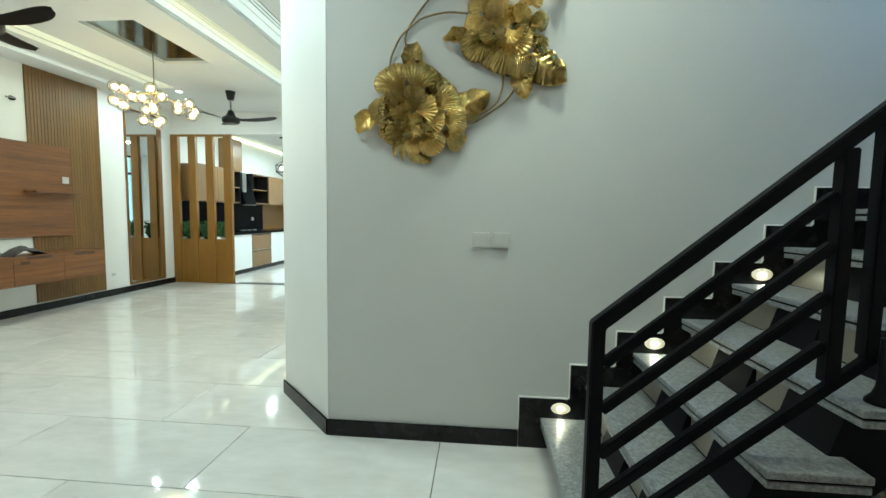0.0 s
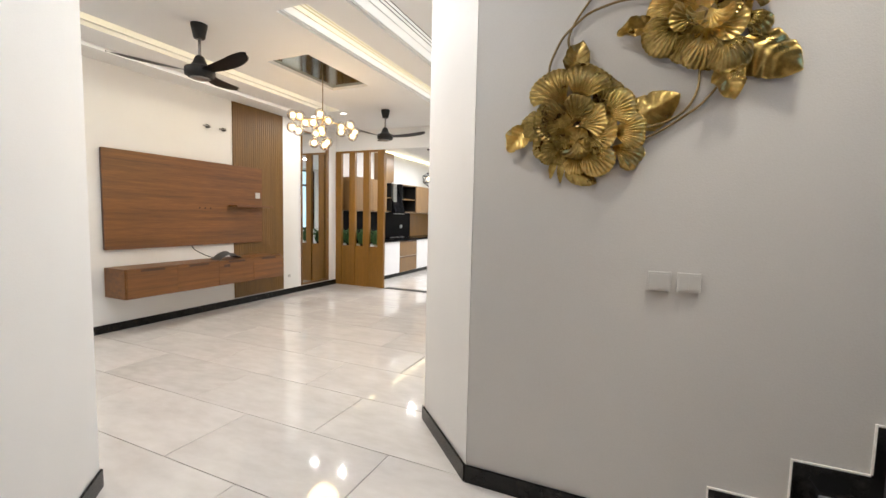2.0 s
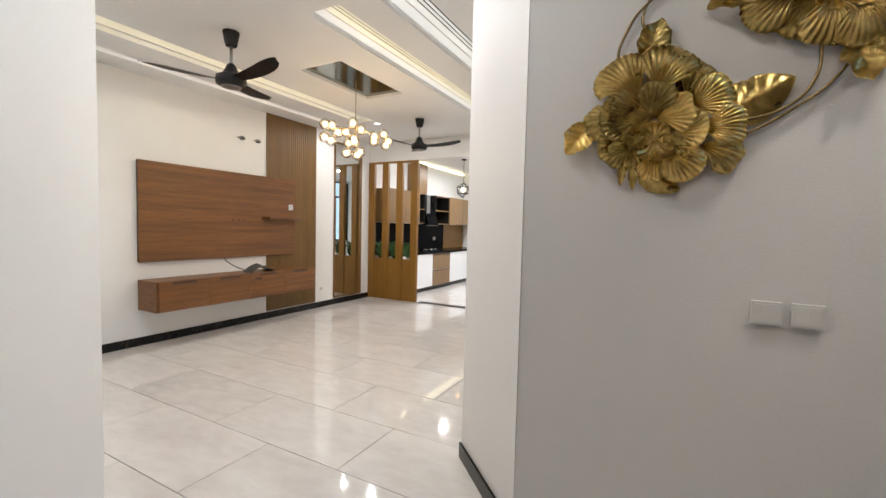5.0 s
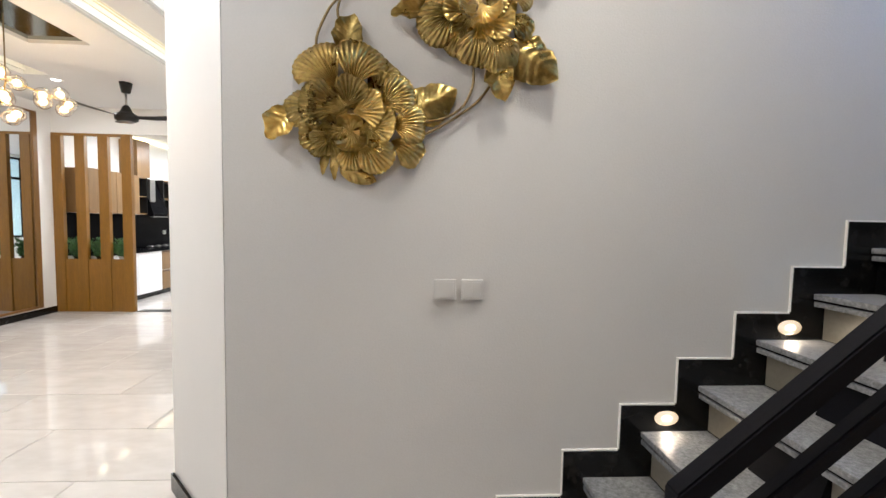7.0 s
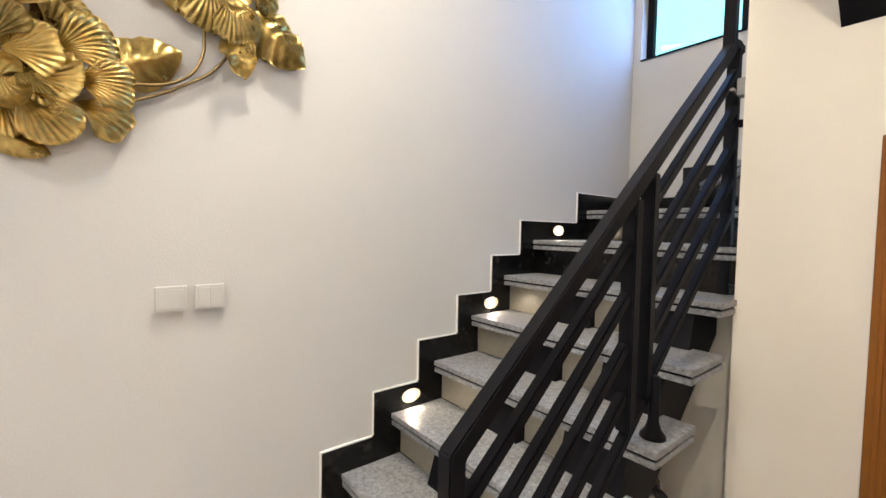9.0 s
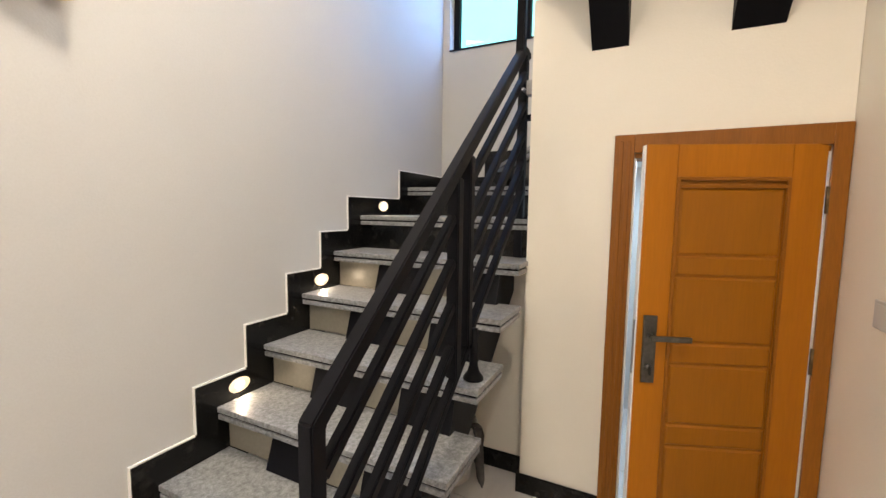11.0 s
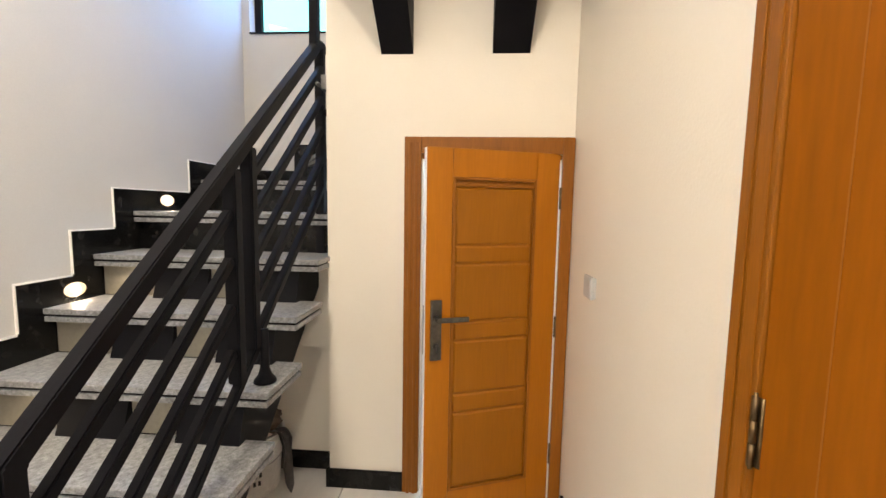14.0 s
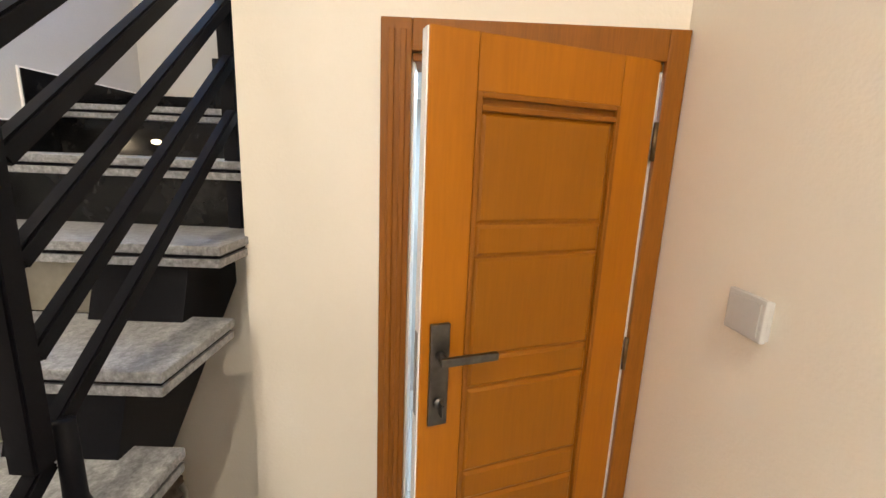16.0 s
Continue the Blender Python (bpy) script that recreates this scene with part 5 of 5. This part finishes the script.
edges = [(e.verts[0].co.copy(), e.verts[1].co.copy()) for e in b.edges]
b.clear()
for p, q in edges:
    if rng.random() < 0.8:
        tube(b, p, q, 0.006, seg=6)
part("cage", b, M_METAL, pend)
b = bmesh.new()
bmesh.ops.create_uvsphere(b, u_segments=16, v_segments=10, radius=0.05, matrix=Matrix.Translation((0, 0, 2.31)))
part("bulb", b, M_BULB, pend, "glowing bulb", True)


# ---- ceiling fans ----
def blade_mesh():
    b = bmesh.new()
    nu, nv = 36, 6
    top = []
    for i in range(nu + 1):
        u = i / nu
        r = 0.10 + 0.58 * u
        half = 0.032 + 0.045 * math.sin(math.pi * min(1, u * 0.62 + 0.12)) ** 1.3
        if u > 0.62:
            half *= math.sqrt(max(0.0, 1 - ((u - 0.62) / 0.381) ** 3))
        row = []
        for j in range(nv + 1):
            v = 2 * j / nv - 1
            row.append(b.verts.new((r, half * v + 0.035 * math.sin(2.4 * u), -0.009 * v + 0.045 * u * u)))
        top.append(row)
    for i in range(nu):
        for j in range(nv):
            b.faces.new((top[i][j], top[i][j + 1], top[i + 1][j + 1], top[i + 1][j]))
    bmesh.ops.solidify(b, geom=b.faces[:], thickness=0.011)
    return mesh_of("blade", b, M_FANB, True)


BLADE = blade_mesh()


def fan(x, y, turn):
    f = thing("ceiling_fan", "dark three-bladed ceiling fan at rest", "ceiling fan", (x, y, CEIL), group="ceiling fans")
    b = bmesh.new()
    lathe(b, (0, 0, 0), [(0.045, -0.125), (0.05, -0.11), (0.068, -0.02), (0.07, -0.001)])
    part("canopy", b, M_DARK, f, smooth=True)
    b = bmesh.new()
    tube(b, (0, 0, -0.30), (0, 0, -0.12), 0.013)
    part("down_rod", b, M_STEEL, f, smooth=True)
    b = bmesh.new()
    lathe(b, (0, 0, 0), [(0.03, -0.485), (0.09, -0.475), (0.122, -0.455), (0.128, -0.42), (0.122, -0.39), (0.085, -0.375), (0.06, -0.345), (0.038, -0.29), (0.022, -0.275)])
    part("motor", b, M_DARK, f, smooth=True)
    b = bmesh.new()
    lathe(b, (0, 0, 0), [(0.055, -0.4885), (0.085, -0.478), (0.085, -0.476), (0.055, -0.4855)])
    part("base_cap", b, M_STEEL, f, smooth=True)
    for k in range(3):
        share("blade", BLADE, f, pose(0, 0, -0.418, 0, 0, turn + 120 * k))


fan(-2.88, 0.57, -9)
fan(-2.89, 3.76, 5)

# ---- chandelier ----
ch = thing("chandelier", "brass chandelier with clusters of glowing clear glass globes", "chandelier", (-2.76, 2.10, 0))
b = bmesh.new()
lathe(b, (0, 0, CEIL + 0.084), [(0.07, -0.03), (0.075, -0.001)])
part("canopy", b, M_DARK, ch, smooth=True)
b = bmesh.new()
tube(b, (0, 0, 2.62), (0, 0, CEIL + 0.06), 0.005, seg=8)
part("cord", b, M_GOLD_D, ch)
b = bmesh.new()
bmesh.ops.create_uvsphere(b, u_segments=20, v_segments=12, radius=0.066)
bmesh.ops.solidify(b, geom=b.faces[:], thickness=0.0025)
GLOBE = mesh_of("globe", b, M_GLOBE, True)
b = bmesh.new()
bmesh.ops.create_uvsphere(b, u_segments=12, v_segments=8, radius=0.031)
BULB = mesh_of("bulb", b, M_BULB, True)
rng = random.Random(3)
right = Vector((0.77, 0.64, 0))
for cxo, czo, n in ((-0.29, 2.56, 5), (-0.02, 2.60, 4), (-0.03, 2.40, 5), (0.31, 2.54, 5)):
    c = right * cxo + Vector((-0.64, 0.77, 0)) * rng.uniform(-0.12, 0.12) + Vector((0, 0, czo))
    b = bmesh.new()
    sweep(b, [(0, 0, 2.64), tuple(c * 0.55 + Vector((0, 0, 0.45 * 2.68))), tuple(c + Vector((0, 0, 0.03)))], 0.006)
    part("arm", b, M_GOLD, ch, smooth=True)
    for k in range(n):
        a = 6.283 * k / n + rng.uniform(-0.4, 0.4)
        p = c + right * (0.09 * math.cos(a)) + Vector((-0.64, 0.77, 0)) * rng.uniform(-0.06, 0.06) + Vector((0, 0, 0.085 * math.sin(a)))
        g = share("globe", GLOBE, ch, Matrix.Translation(p))
        g.visible_shadow = False
        share("bulb", BULB, g)
lamp = bpy.data.lights.new("chandelier_light", "POINT")
lamp.energy, lamp.color, lamp.shadow_soft_size = 33, (1.0, 0.66, 0.33), 0.2
new("chandelier_light", lamp).location = (-2.76, 2.10, 2.33)

# ---- floor tiles: 60 x 120 cm in running bond ----
tile_meshes = {}


def tile_mesh(w, d):
    key = (round(w, 3), round(d, 3))
    if key not in tile_meshes:
        b = bmesh.new()
        c = 0.0012
        lo = [b.verts.new(p) for p in ((0, 0, -0.0075), (w, 0, -0.0075), (w, d, -0.0075), (0, d, -0.0075))]
        mid = [b.verts.new(p) for p in ((0, 0, -c), (w, 0, -c), (w, d, -c), (0, d, -c))]
        hi = [b.verts.new(p) for p in ((c, c, 0), (w - c, c, 0), (w - c, d - c, 0), (c, d - c, 0))]
        b.faces.new(hi)
        for i in range(4):
            j = (i + 1) % 4
            b.faces.new((lo[i], lo[j], mid[j], mid[i])), b.faces.new((mid[i], mid[j], hi[j], hi[i]))
        tile_meshes[key] = mesh_of("tile", b, M_TILE)
    return tile_meshes[key]


JOINT = 0.005
row = 0
y = 0.03 - 0.6 * 5
while y < FY1:
    start = -1.115 if (round((y - 0.03) / 0.6) % 2 == 0) else -1.715
    x = start - 1.2 * 5
    while x < FX1:
        x0, x1, y0, y1 = max(x, FX0), min(x + 1.2 - JOINT, FX1), max(y, FY0), min(y + 0.6 - JOINT, FY1)
        inside = not (x1 < TVW or (y0 > 0.8 and x0 > -0.4))
        if x1 - x0 > 0.02 and y1 - y0 > 0.02 and inside:
            share("tile", tile_mesh(x1 - x0, y1 - y0), floor, pose(x0, y0, 0))
        x += 1.2
    y += 0.6
